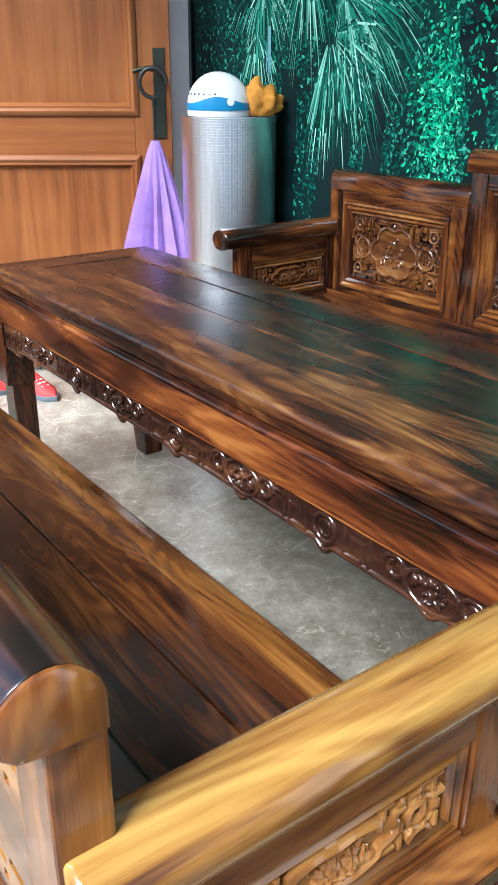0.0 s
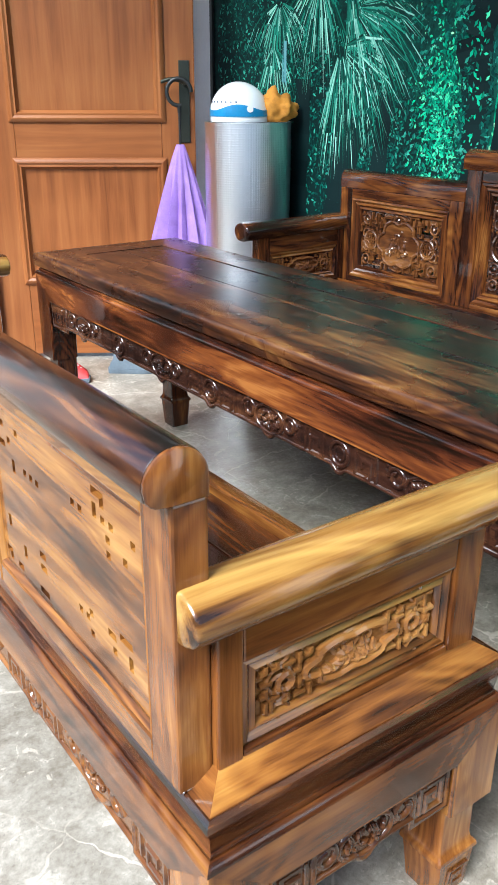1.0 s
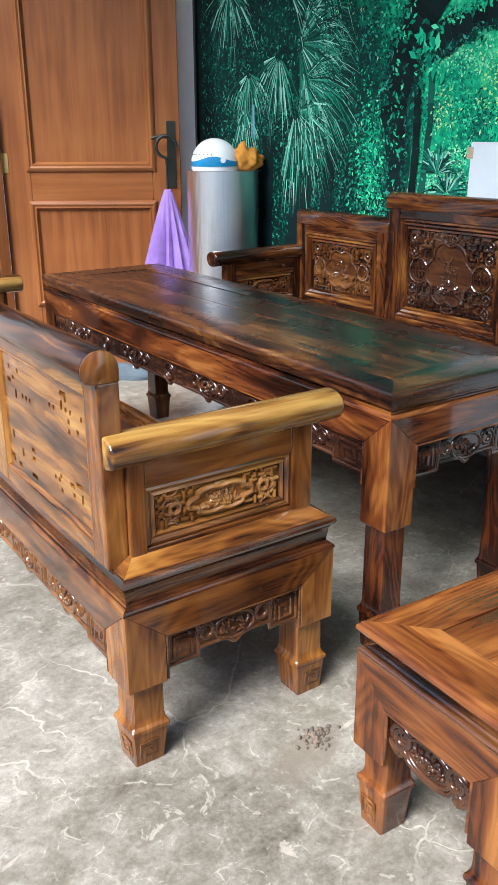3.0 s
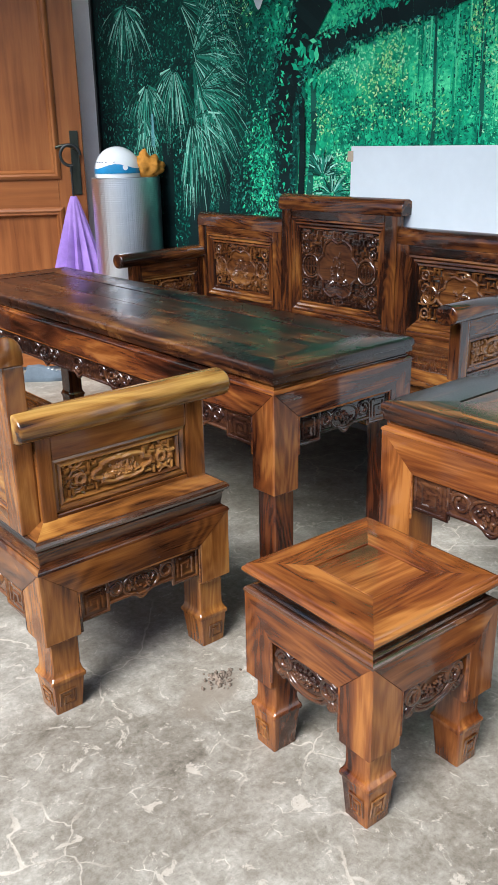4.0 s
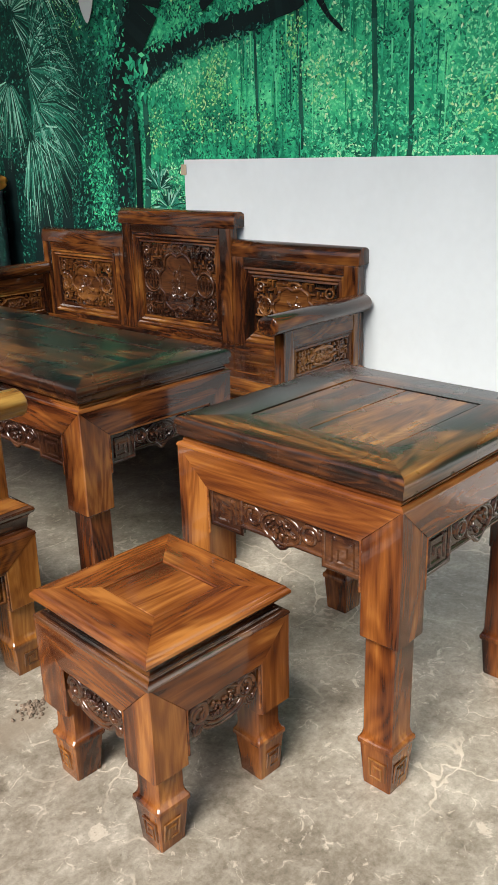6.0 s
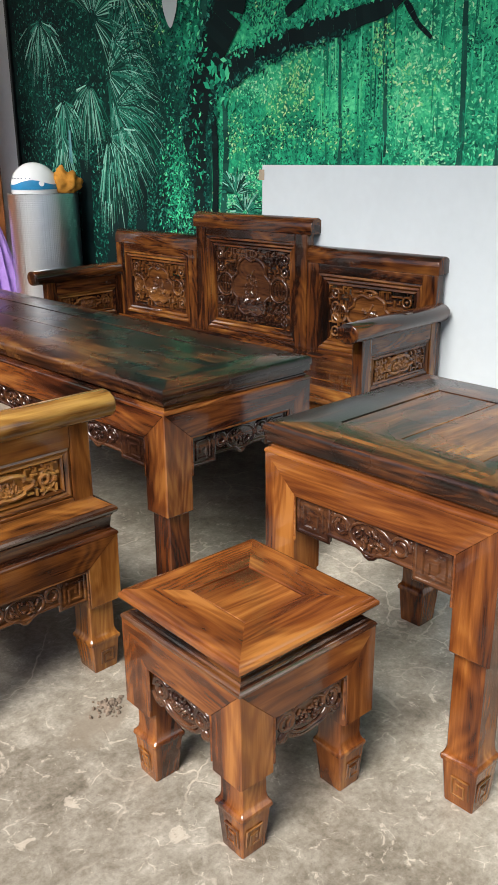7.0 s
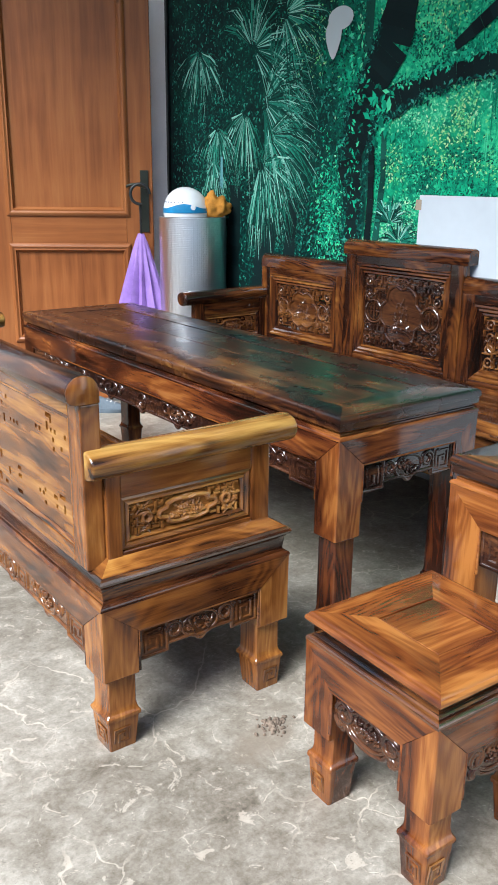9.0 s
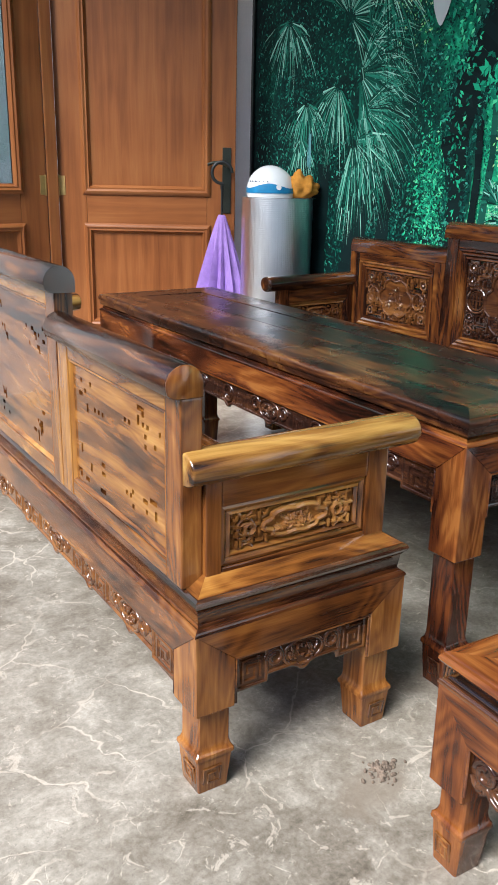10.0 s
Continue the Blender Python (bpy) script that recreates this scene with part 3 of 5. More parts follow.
def leg(name, parent, corner, inward, w, top, mitre, step, foot, mat, cmat, ground=0.0):
    """A square leg: mitred into the rails above, stepped in on its outer faces, then flaring into a lipped block foot that narrows to the floor and bears a carved key on each outer face."""
    (cx, cy), (ix, iy) = corner, inward

    def ring(o, i, z):
        x0, x1, y0, y1 = cx + ix * o, cx + ix * i, cy + iy * o, cy + iy * i
        q = min(0.003, (i - o) / 3)
        sx, sy = (1 if x1 > x0 else -1) * q, (1 if y1 > y0 else -1) * q
        return [(x0 + sx, y0, z), (x1 - sx, y0, z), (x1, y0 + sy, z), (x1, y1 - sy, z), (x1 - sx, y1, z), (x0 + sx, y1, z), (x0, y1 - sy, z), (x0, y0 + sy, z)]

    f, n = foot, 0.017
    rings = [ring(0.0165, w - 0.008, ground), ring(0.016, w - 0.007, ground + 0.003), ring(0.0105, w, f - 0.015), ring(0.0105, w, f - 0.012), ring(0.0075, w + 0.004, f - 0.010), ring(0.0065, w + 0.005, f - 0.005), ring(0.0075, w + 0.004, f), ring(0.0115, w + 0.001, f + 0.004),
             ring(0.0150, w - 0.0015, f + 0.011), ring(n, w - 0.003, f + 0.022), ring(n, w - 0.003, step), ring(0.010, w - 0.001, step + 0.001), ring(0.003, w, step + 0.0015), ring(0.0, w, step + 0.005), ring(0.0, w, mitre), ring(0.0, 0.006, top)]
    ob = smooth(part(name, loft(bmesh.new(), rings), mat, parent), 24)
    wide, tall = w * 0.42, (f - ground) * 0.40
    lean = math.atan2(0.010, f - ground - 0.016)
    for face in (0, 1):
        bm = bmesh.new()
        sweep(bm, key_pts(0, 0, wide, tall, False), 0.0028, 4, lift=1.1)
        bm.transform(Matrix.Rotation(lean, 4, "X"))
        mid, d, c = ground + (f - ground) * 0.43, 0.0132, w * 0.5
        if face == 0:
            bm.transform(Matrix.Translation((cx + ix * c, cy + iy * d, mid)) @ Matrix(((1, 0, 0, 0), (0, 0, -iy, 0), (0, 1, 0, 0), (0, 0, 0, 1))))
        else:
            bm.transform(Matrix.Translation((cx + ix * d, cy + iy * c, mid)) @ Matrix(((0, 0, -ix, 0), (1, 0, 0, 0), (0, 1, 0, 0), (0, 0, 0, 1))))
        part("foot_carving", bm, cmat, ob)
    return ob


def skirt(parent, rect, legw, top, rail, lace, tone, seed, recess=0.011):
    """On each side a rail mitred into the legs, a thin bead round the opening, and carved lace set back in it."""
    x0, x1, y0, y1 = rect
    for side in range(4):
        along = "x" if side % 2 == 0 else "y"
        a0, a1 = (x0, x1) if along == "x" else (y0, y1)
        length, mid = a1 - a0 - 2 * legw, (a0 + a1) / 2
        if along == "x":
            y, s = (y0, 1) if side == 0 else (y1, -1)
            m = Matrix.Translation((mid, y, top - rail)) @ Matrix(((1, 0, 0, 0), (0, 0, -s, 0), (0, 1, 0, 0), (0, 0, 0, 1)))
        else:
            x, s = (x0, 1) if side == 3 else (x1, -1)
            m = Matrix.Translation((x, mid, top - rail)) @ Matrix(((0, 0, -s, 0), (1, 0, 0, 0), (0, 1, 0, 0), (0, 0, 0, 1)))
        half, full = length / 2 + 0.0012, (a1 - a0) / 2 - 0.0050
        outline = [(-half, 0.0), (half, 0.0), (full, rail), (-full, rail)]
        bm = loft(bmesh.new(), [[(u * q, v, d) for u, v in outline] for d, q in ((-0.030, 0.99), (0.0009, 1.0))])
        bm.transform(m)
        apron = part("apron", bm, wood(along, tone), parent)
        bm = bmesh.new()
        e = length / 2 - 0.002
        sweep(bm, [(-e, -lace * 1.25), (-e, -0.002), (e, -0.002), (e, -lace * 1.25)], 0.0042, 6, base=-0.004)
        bm.transform(m)
        smooth(part("edge_bead", bm, wood(along, tone), apron), 60)
        bm = carved_apron(length - 0.014, lace, seed + 7 * side)
        bm.transform(m @ Matrix.Translation((0, -0.003, -recess)))
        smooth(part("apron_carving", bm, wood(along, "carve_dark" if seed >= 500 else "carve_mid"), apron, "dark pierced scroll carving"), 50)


def top_slab(parent, rect, h, thick, border, tone, planks, along):
    """Mitred frame with a rounded edge, round panel boards that lie a hair lower."""
    x0, x1, y0, y1 = rect
    e = thick
    if h > 0.5:
        prof = [(border, h - 0.022), (0.016, h - e), (0.005, h - e), (0.004, h - e + 0.002), (0.004, h - 0.025), (0.001, h - 0.0235), (0.0, h - 0.018), (0.0005, h - 0.010), (0.003, h - 0.004), (0.007, h - 0.001), (0.012, h), (border - 0.0015, h), (border, h - 0.0015)]
    else:
        prof = [(border, h - 0.022), (0.030, h - e), (0.012, h - e + 0.001), (0.004, h - e + 0.004), (0.0, h - 0.017), (0.0005, h - 0.011), (0.004, h - 0.007), (0.006, h - 0.0065), (0.007, h - 0.003), (0.010, h - 0.0005), (0.014, h), (border - 0.0015, h), (border, h - 0.0015)]
    rim("frame_board", rect, prof, parent, (wood("x", tone), wood("y", tone)))
    a0, a1, b0, b1 = x0 + border + 0.002, x1 - border - 0.002, y0 + border + 0.002, y1 - border - 0.002
    edges = np.cumsum([0] + planks) / sum(planks)
    for f, g in zip(edges, edges[1:]):
        if along == "y":
            lo, hi = (a0 + (a1 - a0) * f + 0.0009, b0, h - 0.022), (a0 + (a1 - a0) * g - 0.0009, b1, h - 0.002)
        else:
            lo, hi = (a0, b0 + (b1 - b0) * f + 0.0009, h - 0.022), (a1, b0 + (b1 - b0) * g - 0.0009, h - 0.002)
        part("panel_board", box(lo, hi, 0.0012, 1), wood(along, tone), parent)


def waist(parent, rect, z0, z1, kind, polish):
    """The recessed neck under a slab or sill, with its rounded ledge and beads below. kind: table, stool or sofa."""
    if kind == "table":
        prof = [(0.07, z0 - 0.002), (0.0, z0 - 0.002), (0.0, z0 + 0.001), (0.002, z0 + 0.005), (0.006, z0 + 0.0075), (0.011, z0 + 0.008), (0.012, z0 + 0.0065), (0.013, z0 + 0.0065), (0.011, z0 + 0.010), (0.011, z0 + 0.014), (0.015, z0 + 0.016), (0.015, z1 + 0.001), (0.07, z1 + 0.001)]
    elif kind == "stool":
        prof = [(0.07, z0 - 0.002), (0.0, z0 - 0.002), (0.0, z0 + 0.001), (0.002, z0 + 0.005), (0.006, z0 + 0.008), (0.010, z0 + 0.0085), (0.0105, z0 + 0.0065), (0.012, z0 + 0.0065), (0.013, z0 + 0.011), (0.016, z0 + 0.0135), (0.021, z0 + 0.013), (0.026, z0 + 0.016), (0.026, z1 - 0.004), (0.022, z1 + 0.001), (0.07, z1 + 0.001)]
    else:
        prof = [(0.07, z0 - 0.002), (0.0, z0 - 0.002), (0.0, z0 + 0.001), (0.002, z0 + 0.006), (0.007, z0 + 0.0095), (0.011, z0 + 0.0095), (0.0115, z0 + 0.007), (0.013, z0 + 0.007), (0.0125, z0 + 0.012), (0.0135, z0 + 0.0155), (0.0150, z0 + 0.016), (0.011, z1 - 0.005), (0.007, z1 + 0.001), (0.07, z1 + 0.001)]
    rim("neck_moulding", rect, prof, parent, (wood("x", polish), wood("y", polish)), None, "stepped moulding in dark polish")


def table(name, label, category, rect, h, border, legw, step, foot, levels, tone, toptone, planks, along, seed, turn=0.0, group=""):
    """Slab, neck, rails with carved lace and four stepped legs. levels: slab thickness, neck height, rail height, lace height."""
    x0, x1, y0, y1 = rect
    ox, oy = (x0 + x1) / 2, (y0 + y1) / 2
    ob = thing(name, label, category, group)
    r = (x0 - ox, x1 - ox, y0 - oy, y1 - oy)
    thick, neck, rail, lace = levels
    top_slab(ob, r, h, thick, border, toptone, planks, along)
    z1 = h - thick
    z0 = z1 - neck
    b = 0.003
    rr = (r[0] + b, r[1] - b, r[2] + b, r[3] - b)
    low = h < 0.5
    waist(ob, (rr[0] - 0.001, rr[1] + 0.001, rr[2] - 0.001, rr[3] + 0.001), z0, z1, "stool" if low else "table", "dark" if low else tone)
    for cx, ix in ((rr[0], 1), (rr[1], -1)):
        for cy, iy in ((rr[2], 1), (rr[3], -1)):
            leg("leg", ob, (cx, cy), (ix, iy), legw, z0 - 0.0025, z0 - 0.0025 - rail, step, foot, wood("z", tone), wood("z", "carve_mid"))
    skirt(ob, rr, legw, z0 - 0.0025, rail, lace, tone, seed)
    ob.rotation_euler = (0, 0, radians(turn))
    ob.location = (ox, oy, 0)
    return ob


SOFA_Z = 0.022  # the settles stand this much higher on their feet than their own zero


def sofa(label, tone, dark, seed, m, group):
    """A settle: plinth with carved lace, sloping sill, boarded seat, panelled arms with rolled tops and a three-part back, higher in its middle."""
    ob = thing("sofa", label, "sofa", group)
    L = 2.055
    wx, wy, wz = wood("x", tone), wood("y", tone), wood("z", tone)
    base = (0.002, 0.541, -0.030, L + 0.030)
    low = "amber" if tone == "gold" else tone
    ledge = 0.365
    for cx, ix in ((base[0], 1), (base[1], -1)):
        for cy, iy in ((base[2], 1), (base[3], -1)):
            leg("leg", ob, (cx, cy), (ix, iy), 0.094, ledge - 0.0025, ledge - 0.0735, 0.176, 0.073, wood("z", low), wood("z", "carve_mid"), -SOFA_Z)
    skirt(ob, base, 0.094, ledge - 0.0025, 0.071, 0.086, low, seed)
    waist(ob, (0.001, 0.542, -0.031, L + 0.031), ledge, 0.417, "sofa", "mid")
    # sill: rounded nosing, then a slope up to the arms and back
    nose = [(0.075, 0.417), (0.009, 0.417), (0.003, 0.420), (0.0, 0.427), (0.002, 0.434), (0.008, 0.4385), (0.010, 0.4385), (0.010, 0.424), (0.075, 0.424)]
    rim("nosing", (0.004, 0.548, -0.028, L + 0.028), nose, ob, (wood("x", "dark"), wood("y", "dark")), None, "dark-polished rounded edge")
    slope = [(0.075, 0.4245), (0.0105, 0.4245), (0.0105, 0.4395), (0.014, 0.441), (0.050, 0.464), (0.075, 0.464)]
    rim("sill", (0.004, 0.548, -0.028, L + 0.028), slope, ob, (wx, wy))
    edges = [0.083, 0.222, 0.360, 0.488]
    for a, b in zip(edges, edges[1:]):
        part("seat_board", box((a + 0.001, 0.055, 0.424), (b - 0.001, L - 0.055, 0.446), 0.003), wood("y", "dark" if b < 0.3 else "mid"), ob)
    # arms
    for s, y in ((1, 0.018), (-1, L - 0.018)):
        arm = part("arm", bmesh.new(), wx, ob)
        lo, hi = sorted((y, y + s * 0.045))
        part("post", box((0.0515, lo, 0.440), (0.088, hi, 0.668), 0.003), wood("z", low), arm)
        part("post", box((0.4525, lo, 0.440), (0.508, hi, 0.668), 0.005), wood("z", low), arm)
        part("rail", box((0.0885, lo + 0.001, 0.602), (0.452, hi - 0.001, 0.668), 0.003), wood("x", low), arm)
        part("rail", box((0.0885, lo + 0.001, 0.440), (0.452, hi - 0.001, 0.472), 0.003), wood("x", low), arm)
        # panel with a stepped frame and a carved field, on the outer and the inner face
        pw, ph = 0.362, 0.128
        plate = part("panel", box((0.089, (lo + hi) / 2 - 0.006, 0.4725), (0.4515, (lo + hi) / 2 + 0.006, 0.6015)), wx, arm)
        for face in (-1, 1):
            pm = Matrix.Translation((0.27025, (lo + hi) / 2 + face * 0.006, 0.537)) @ Matrix(((1, 0, 0, 0), (0, 0, face, 0), (0, 1, 0, 0), (0, 0, 0, 1)))
            prof = [(0.0, -0.001), (0.0, 0.010), (0.006, 0.012), (0.014, 0.006), (0.020, 0.010), (0.026, 0.004), (0.027, -0.001)]
            rim("panel_moulding", (-pw / 2, pw / 2, -ph / 2, ph / 2), prof, arm, (wx, wz), pm)
            bm = fret_field(pw - 0.06, ph - 0.056, seed + 31, 0.72)
            bm.transform(pm)
            part("panel_carving", bm, wood("x", "carve_gold" if tone == "gold" else "carve_mid"), arm)
        rings = []
        for x, q in ((0.008, 0.86), (0.010, 0.96), (0.015, 1.0), (0.568, 1.0), (0.573, 0.96), (0.575, 0.86)):
            ring = []
            for k in range(18):
                a = 2 * math.pi * k / 18
                ring.append((x, y + s * 0.016 + 0.046 * q * math.cos(a), 0.692 + 0.033 * q * math.sin(a) - (0.004 if math.sin(a) < -0.5 else 0)))
            rings.append(ring)
        smooth(part("arm_roll", loft(bmesh.new(), rings), wood("x", "pale" if tone == "gold" else "mid"), arm, "rounded arm top"), 60)
    # back: end posts, then three framed sections
    spans = ((0.030, 0.676, 0.893, "side"), (0.6785, 1.3765, 1.002, "mid"), (1.379, L - 0.030, 0.893, "side"))
    for i, (a, b, top, kind) in enumerate(spans):
        sec = part("back_section", bmesh.new(), wy, ob)
        stile = 0.066
        for p, q in ((a, a + stile), (b - stile, b)):
            part("stile", box((0.004, p, 0.440), (0.051, q, top - 0.0665), 0.004), wood("z", "amber" if tone == "gold" else "mid") if (i == 0 and p == a) or (i == 2 and q == b) else wz, sec)
        part("rail", box((0.005, a + stile + 0.0005, top - 0.104), (0.050, b - stile - 0.0005, top - 0.067), 0.003), wy, sec)
        part("rail", box((0.005, a + stile + 0.0005, 0.440), (0.050, b - stile - 0.0005, 0.478), 0.003), wy, sec)
        prof = [(0.051, top - 0.066)]
        for k in range(15):
            t = radians(180 * k / 14)
            prof.append((0.011 + 0.040 * math.cos(t), top - 0.040 + 0.040 * math.sin(t)))
        prof += [(-0.026, top - 0.054), (-0.016, top - 0.063), (0.003, top - 0.066)]
        over = 0.022 if kind == "mid" else 0.0
        ya, yb = a - over, b + over
        rings = [[(0.011 + (x - 0.011) * q, yy, top - 0.034 + (z - top + 0.034) * q) for x, z in prof] for yy, q in ((ya, 0.975), (ya + 0.002, 1.0), (yb - 0.002, 1.0), (yb, 0.975))]
        smooth(part("top_roll", loft(bmesh.new(), rings), wood("y", dark), sec, "rolled top rail"), 50)
        if kind == "side":
            y, s = (a, -1) if i == 0 else (b, 1)
            cap = [[(0.011 + (x - 0.011) * q, y + s * d, top - 0.040 + (z - top + 0.040) * q) for x, z in prof] for d, q in ((0.0005, 0.97), (0.004, 0.97), (0.006, 0.90))]
            smooth(part("end_cap", loft(bmesh.new(), cap), wood("z", "amber" if tone == "gold" else "mid"), sec, "pale end grain of the rolled rail"), 40)
        c0, c1, z0, z1 = a + stile + 0.001, b - stile - 0.001, 0.479, top - 0.105
        w, h = c1 - c0, z1 - z0
        pm = Matrix.Translation((0.026, (c0 + c1) / 2, (z0 + z1) / 2)) @ Matrix(((0, 0, 1, 0), (1, 0, 0, 0), (0, 1, 0, 0), (0, 0, 0, 1)))
        bm = pierced_board(w, h, 0.012, seed + i)
        bm.transform(pm)
        # on the non-gold settle, dark board colour stands in for shade in pierced gaps
        part("panel", bm, wood("y", tone if tone == "gold" else "dark"), sec, "thin panel with small sawn openings")
        prof = [(0.0, -0.001), (0.0, 0.022), (0.008, 0.024), (0.016, 0.014), (0.024, 0.018), (0.032, 0.008), (0.040, 0.010), (0.044, 0.003), (0.045, -0.001)]
        rim("panel_moulding", (-w / 2, w / 2, -h / 2, h / 2), prof, sec, (wy, wz), pm)
        bp = Matrix.Translation((0.014, (c0 + c1) / 2, (z0 + z1) / 2)) @ Matrix(((0, 0, -1, 0), (1, 0, 0, 0), (0, 1, 0, 0), (0, 0, 0, 1)))
        rim("back_bead", (-w / 2, w / 2, -h / 2, h / 2), [(0.0, -0.001), (0.0, 0.007), (0.004, 0.008), (0.010, 0.002), (0.011, -0.001)], sec, (wy, wz), bp)
        bm = fret_field(w - 0.096, h - 0.094, seed + 11 * i, 1.0)
        bm.transform(pm @ Matrix.Translation((0, 0, 0.001)))
        part("panel_carving", bm, wood("y", "carve_dark" if i == 1 else "carve_mid"), sec, "deep fretwork carving with a lobed cartouche")
    ob.matrix_world = m
    return ob

# ---- structure ----
# the wall, what leans on it and the doors stand slightly turned to the furniture
SETTING = Matrix.Translation((-0.019, -0.031, 0.022)) @ Matrix.Rotation(radians(1.6), 4, "Z") @ Matrix.Diagonal((0.973, 0.973, 1.0, 1.0))
ob = part("floor", box((-4.699, -6.199, -0.12), (1.75, 3.75, 0.0)), FLOOR_MAT)
tagged(ob, "worn grey-brown cement floor with pale cracks", "floor", kind="structure")
ob = part("ground", box((-400.0, -400.0, -0.5), (400.0, 400.0, -0.13)), GROUND)
tagged(ob, "bare pale yard soil", "ground", kind="structure")
ob = part("wall_east", box((1.505, -6.15, -0.05), (1.70, 3.50, 3.7)), PLASTER)
ob.matrix_world = SETTING
tagged(ob, "white painted plaster wall with a printed forest sheet", "wall", kind="structure")
# unseen ceiling, added and sized to limit sun and sky from above
ob = part("ceiling", box((-1.4, -3.2, 3.75), (1.75, 3.75, 3.85)), CEIL_MAT)
tagged(ob, "plain ceiling out of view, added to cut light from above", "ceiling", kind="structure")
# plain unseen walls added behind the camera to block low sky and darken reflections
tagged(part("blocker_west", box((-4.9, -6.4, -0.14), (-4.7, 6.0, 2.1)), SHADE_WALL), "plain grey wall out of view, added to block low sky", "wall", kind="structure")
tagged(part("blocker_south", box((-4.699, -6.4, -0.14), (1.60, -6.2, 2.1)), SHADE_WALL), "plain grey wall out of view, added to block low sky", "wall", kind="structure")
# door wall with its opening
HX, HY = 0.398, 3.438  # hinge of the open leaf
DOOR_Z = 0.165
for name, lo, hi in (("wall_north", (1.34, 3.502, -0.05), (1.70, 3.68, 3.7)), ("wall_north_lintel", (-1.0, 3.502, 2.42), (1.3395, 3.68, 3.7)), ("wall_north_west", (-4.6, 3.502, -0.05), (-1.001, 3.68, 3.7)), ("wall_north_base", (-1.0, 3.502, -0.05), (1.3395, 3.68, 0.012))):
    tagged(part(name, box(lo, hi), PLASTER), "white painted plaster wall round the doorway", "wall", kind="structure").matrix_world = SETTING
tagged(part("wall_inner", box((-1.2, 4.9, -0.05), (1.7, 5.0, 3.7)), PLASTER), "pale wall of the dim room behind the door", "wall", kind="structure").matrix_world = SETTING

DW = {a: door_wood(a) for a in "xyz"}


def door_leaf(name, label, width, height, glass, m, kind="structure"):
    """A panelled leaf: stiles, rails, moulded frames round raised panels or a pane. x along the leaf from the hinge, y its thickness, z up."""
    ob = thing(name, label, "door", "", kind)
    t, st = 0.042, 0.155
    rails = [(-0.165, 0.20), (0.735, 0.925), (height - 0.15, height)]
    for a, b in ((0, st), (width - st, width)):
        part("stile", box((a, 0, -0.165), (b, t, height), 0.003), DW["z"], ob)
    for a, b in rails:
        part("rail", box((st + 0.0005, 0.0005, a), (width - st - 0.0005, t - 0.0005, b), 0.003), DW["x"], ob)
    for (_, a), (b, _) in zip(rails, rails[1:]):
        w, h = width - 2 * st, b - a
        pane = glass and a > 0.6
        part("pane" if pane else "panel", box((st + 0.001, t / 2 - (0.003 if pane else 0.010), a + 0.001), (width - st - 0.001, t / 2 + (0.003 if pane else 0.010), b - 0.001)), GLASS if pane else DW["z"], ob)
        for face in (0, 1):
            pm = Matrix.Translation((width / 2, t * face, (a + b) / 2)) @ Matrix(((1, 0, 0, 0), (0, 0, 1 if face else -1, 0), (0, 1, 0, 0), (0, 0, 0, 1)))
            prof = [(-0.020, -0.001), (-0.020, 0.006), (-0.012, 0.013), (0.0, 0.015), (0.010, 0.009), (0.018, 0.010), (0.028, -0.008), (0.032, -0.012), (0.010, -0.011), (0.0, -0.001)]
            rim("moulding", (-w / 2, w / 2, -h / 2, h / 2), prof, ob, (DW["x"], DW["z"]), pm)
    ob.matrix_world = m
    return ob


leaf_angle = math.degrees(math.atan2(2.88 - HY, 1.21 - HX))
leaf = door_leaf("door_1", "orange-stained panelled timber door standing half open", 0.985, 2.22, False, SETTING @ pose(HX, HY, DOOR_Z, 0, 0, leaf_angle))
# lock plate and lever near the free edge, on the face towards the room
bm = box((0.914, -0.006, 0.82), (0.962, -0.0005, 1.16), 0.002)
plate = part("lock_plate", bm, BRONZE, leaf, "tarnished dark lock plate")
bm = bmesh.new()
bmesh.ops.create_cone(bm, cap_ends=True, segments=16, radius1=0.011, radius2=0.009, depth=0.05, matrix=pose(0.938, -0.03, 1.070, 90, 0, 0))
smooth(part("lever_neck", bm, BRONZE, plate))
bm = bmesh.new()
loft(bm, [[(0.950 - 0.115 * f, -0.056 + 0.008 * math.sin(a) * (1 - 0.3 * f), 1.070 + 0.014 * math.sin(3.0 * f) + 0.011 * math.cos(a) * (1 - 0.3 * f)) for a in [2 * math.pi * k / 10 for k in range(10)]] for f in (0, 0.1, 0.3, 0.5, 0.7, 0.9, 1.0)])
smooth(part("lever", bm, BRONZE, plate, "curved dark door lever"), 60)


def hinge(parent, x, y, z):
    bm = box((x, y - 0.004, z), (x + 0.035, y - 0.0005, z + 0.10), 0.001, 1)
    h = part("hinge", bm, BRASS, parent, "worn brass hinge")
    bm = bmesh.new()
    bmesh.ops.create_cone(bm, cap_ends=True, segments=12, radius1=0.007, radius2=0.007, depth=0.108, matrix=pose(x, y - 0.006, z + 0.05))
    smooth(part("pin", bm, BRASS, h))


for z in (0.90, 1.86):
    hinge(leaf, 0.004, 0.0, z)
other = door_leaf("door_2", "orange-stained timber door with a tall glass pane", 0.95, 2.22, True, SETTING @ pose(HX - 0.080, 3.46, DOOR_Z, 0, 0, 180 + 4))
for z in (0.90, 1.86):
    hinge(other, 0.004, 0.046, z)
frame_post = part("door_post", box((HX - 0.072, 3.41, -0.03), (HX - 0.010, 3.501, 2.374), 0.004), DW["z"])
tagged(frame_post, "dark timber post between two door leaves", "door frame", kind="structure").matrix_world = SETTING
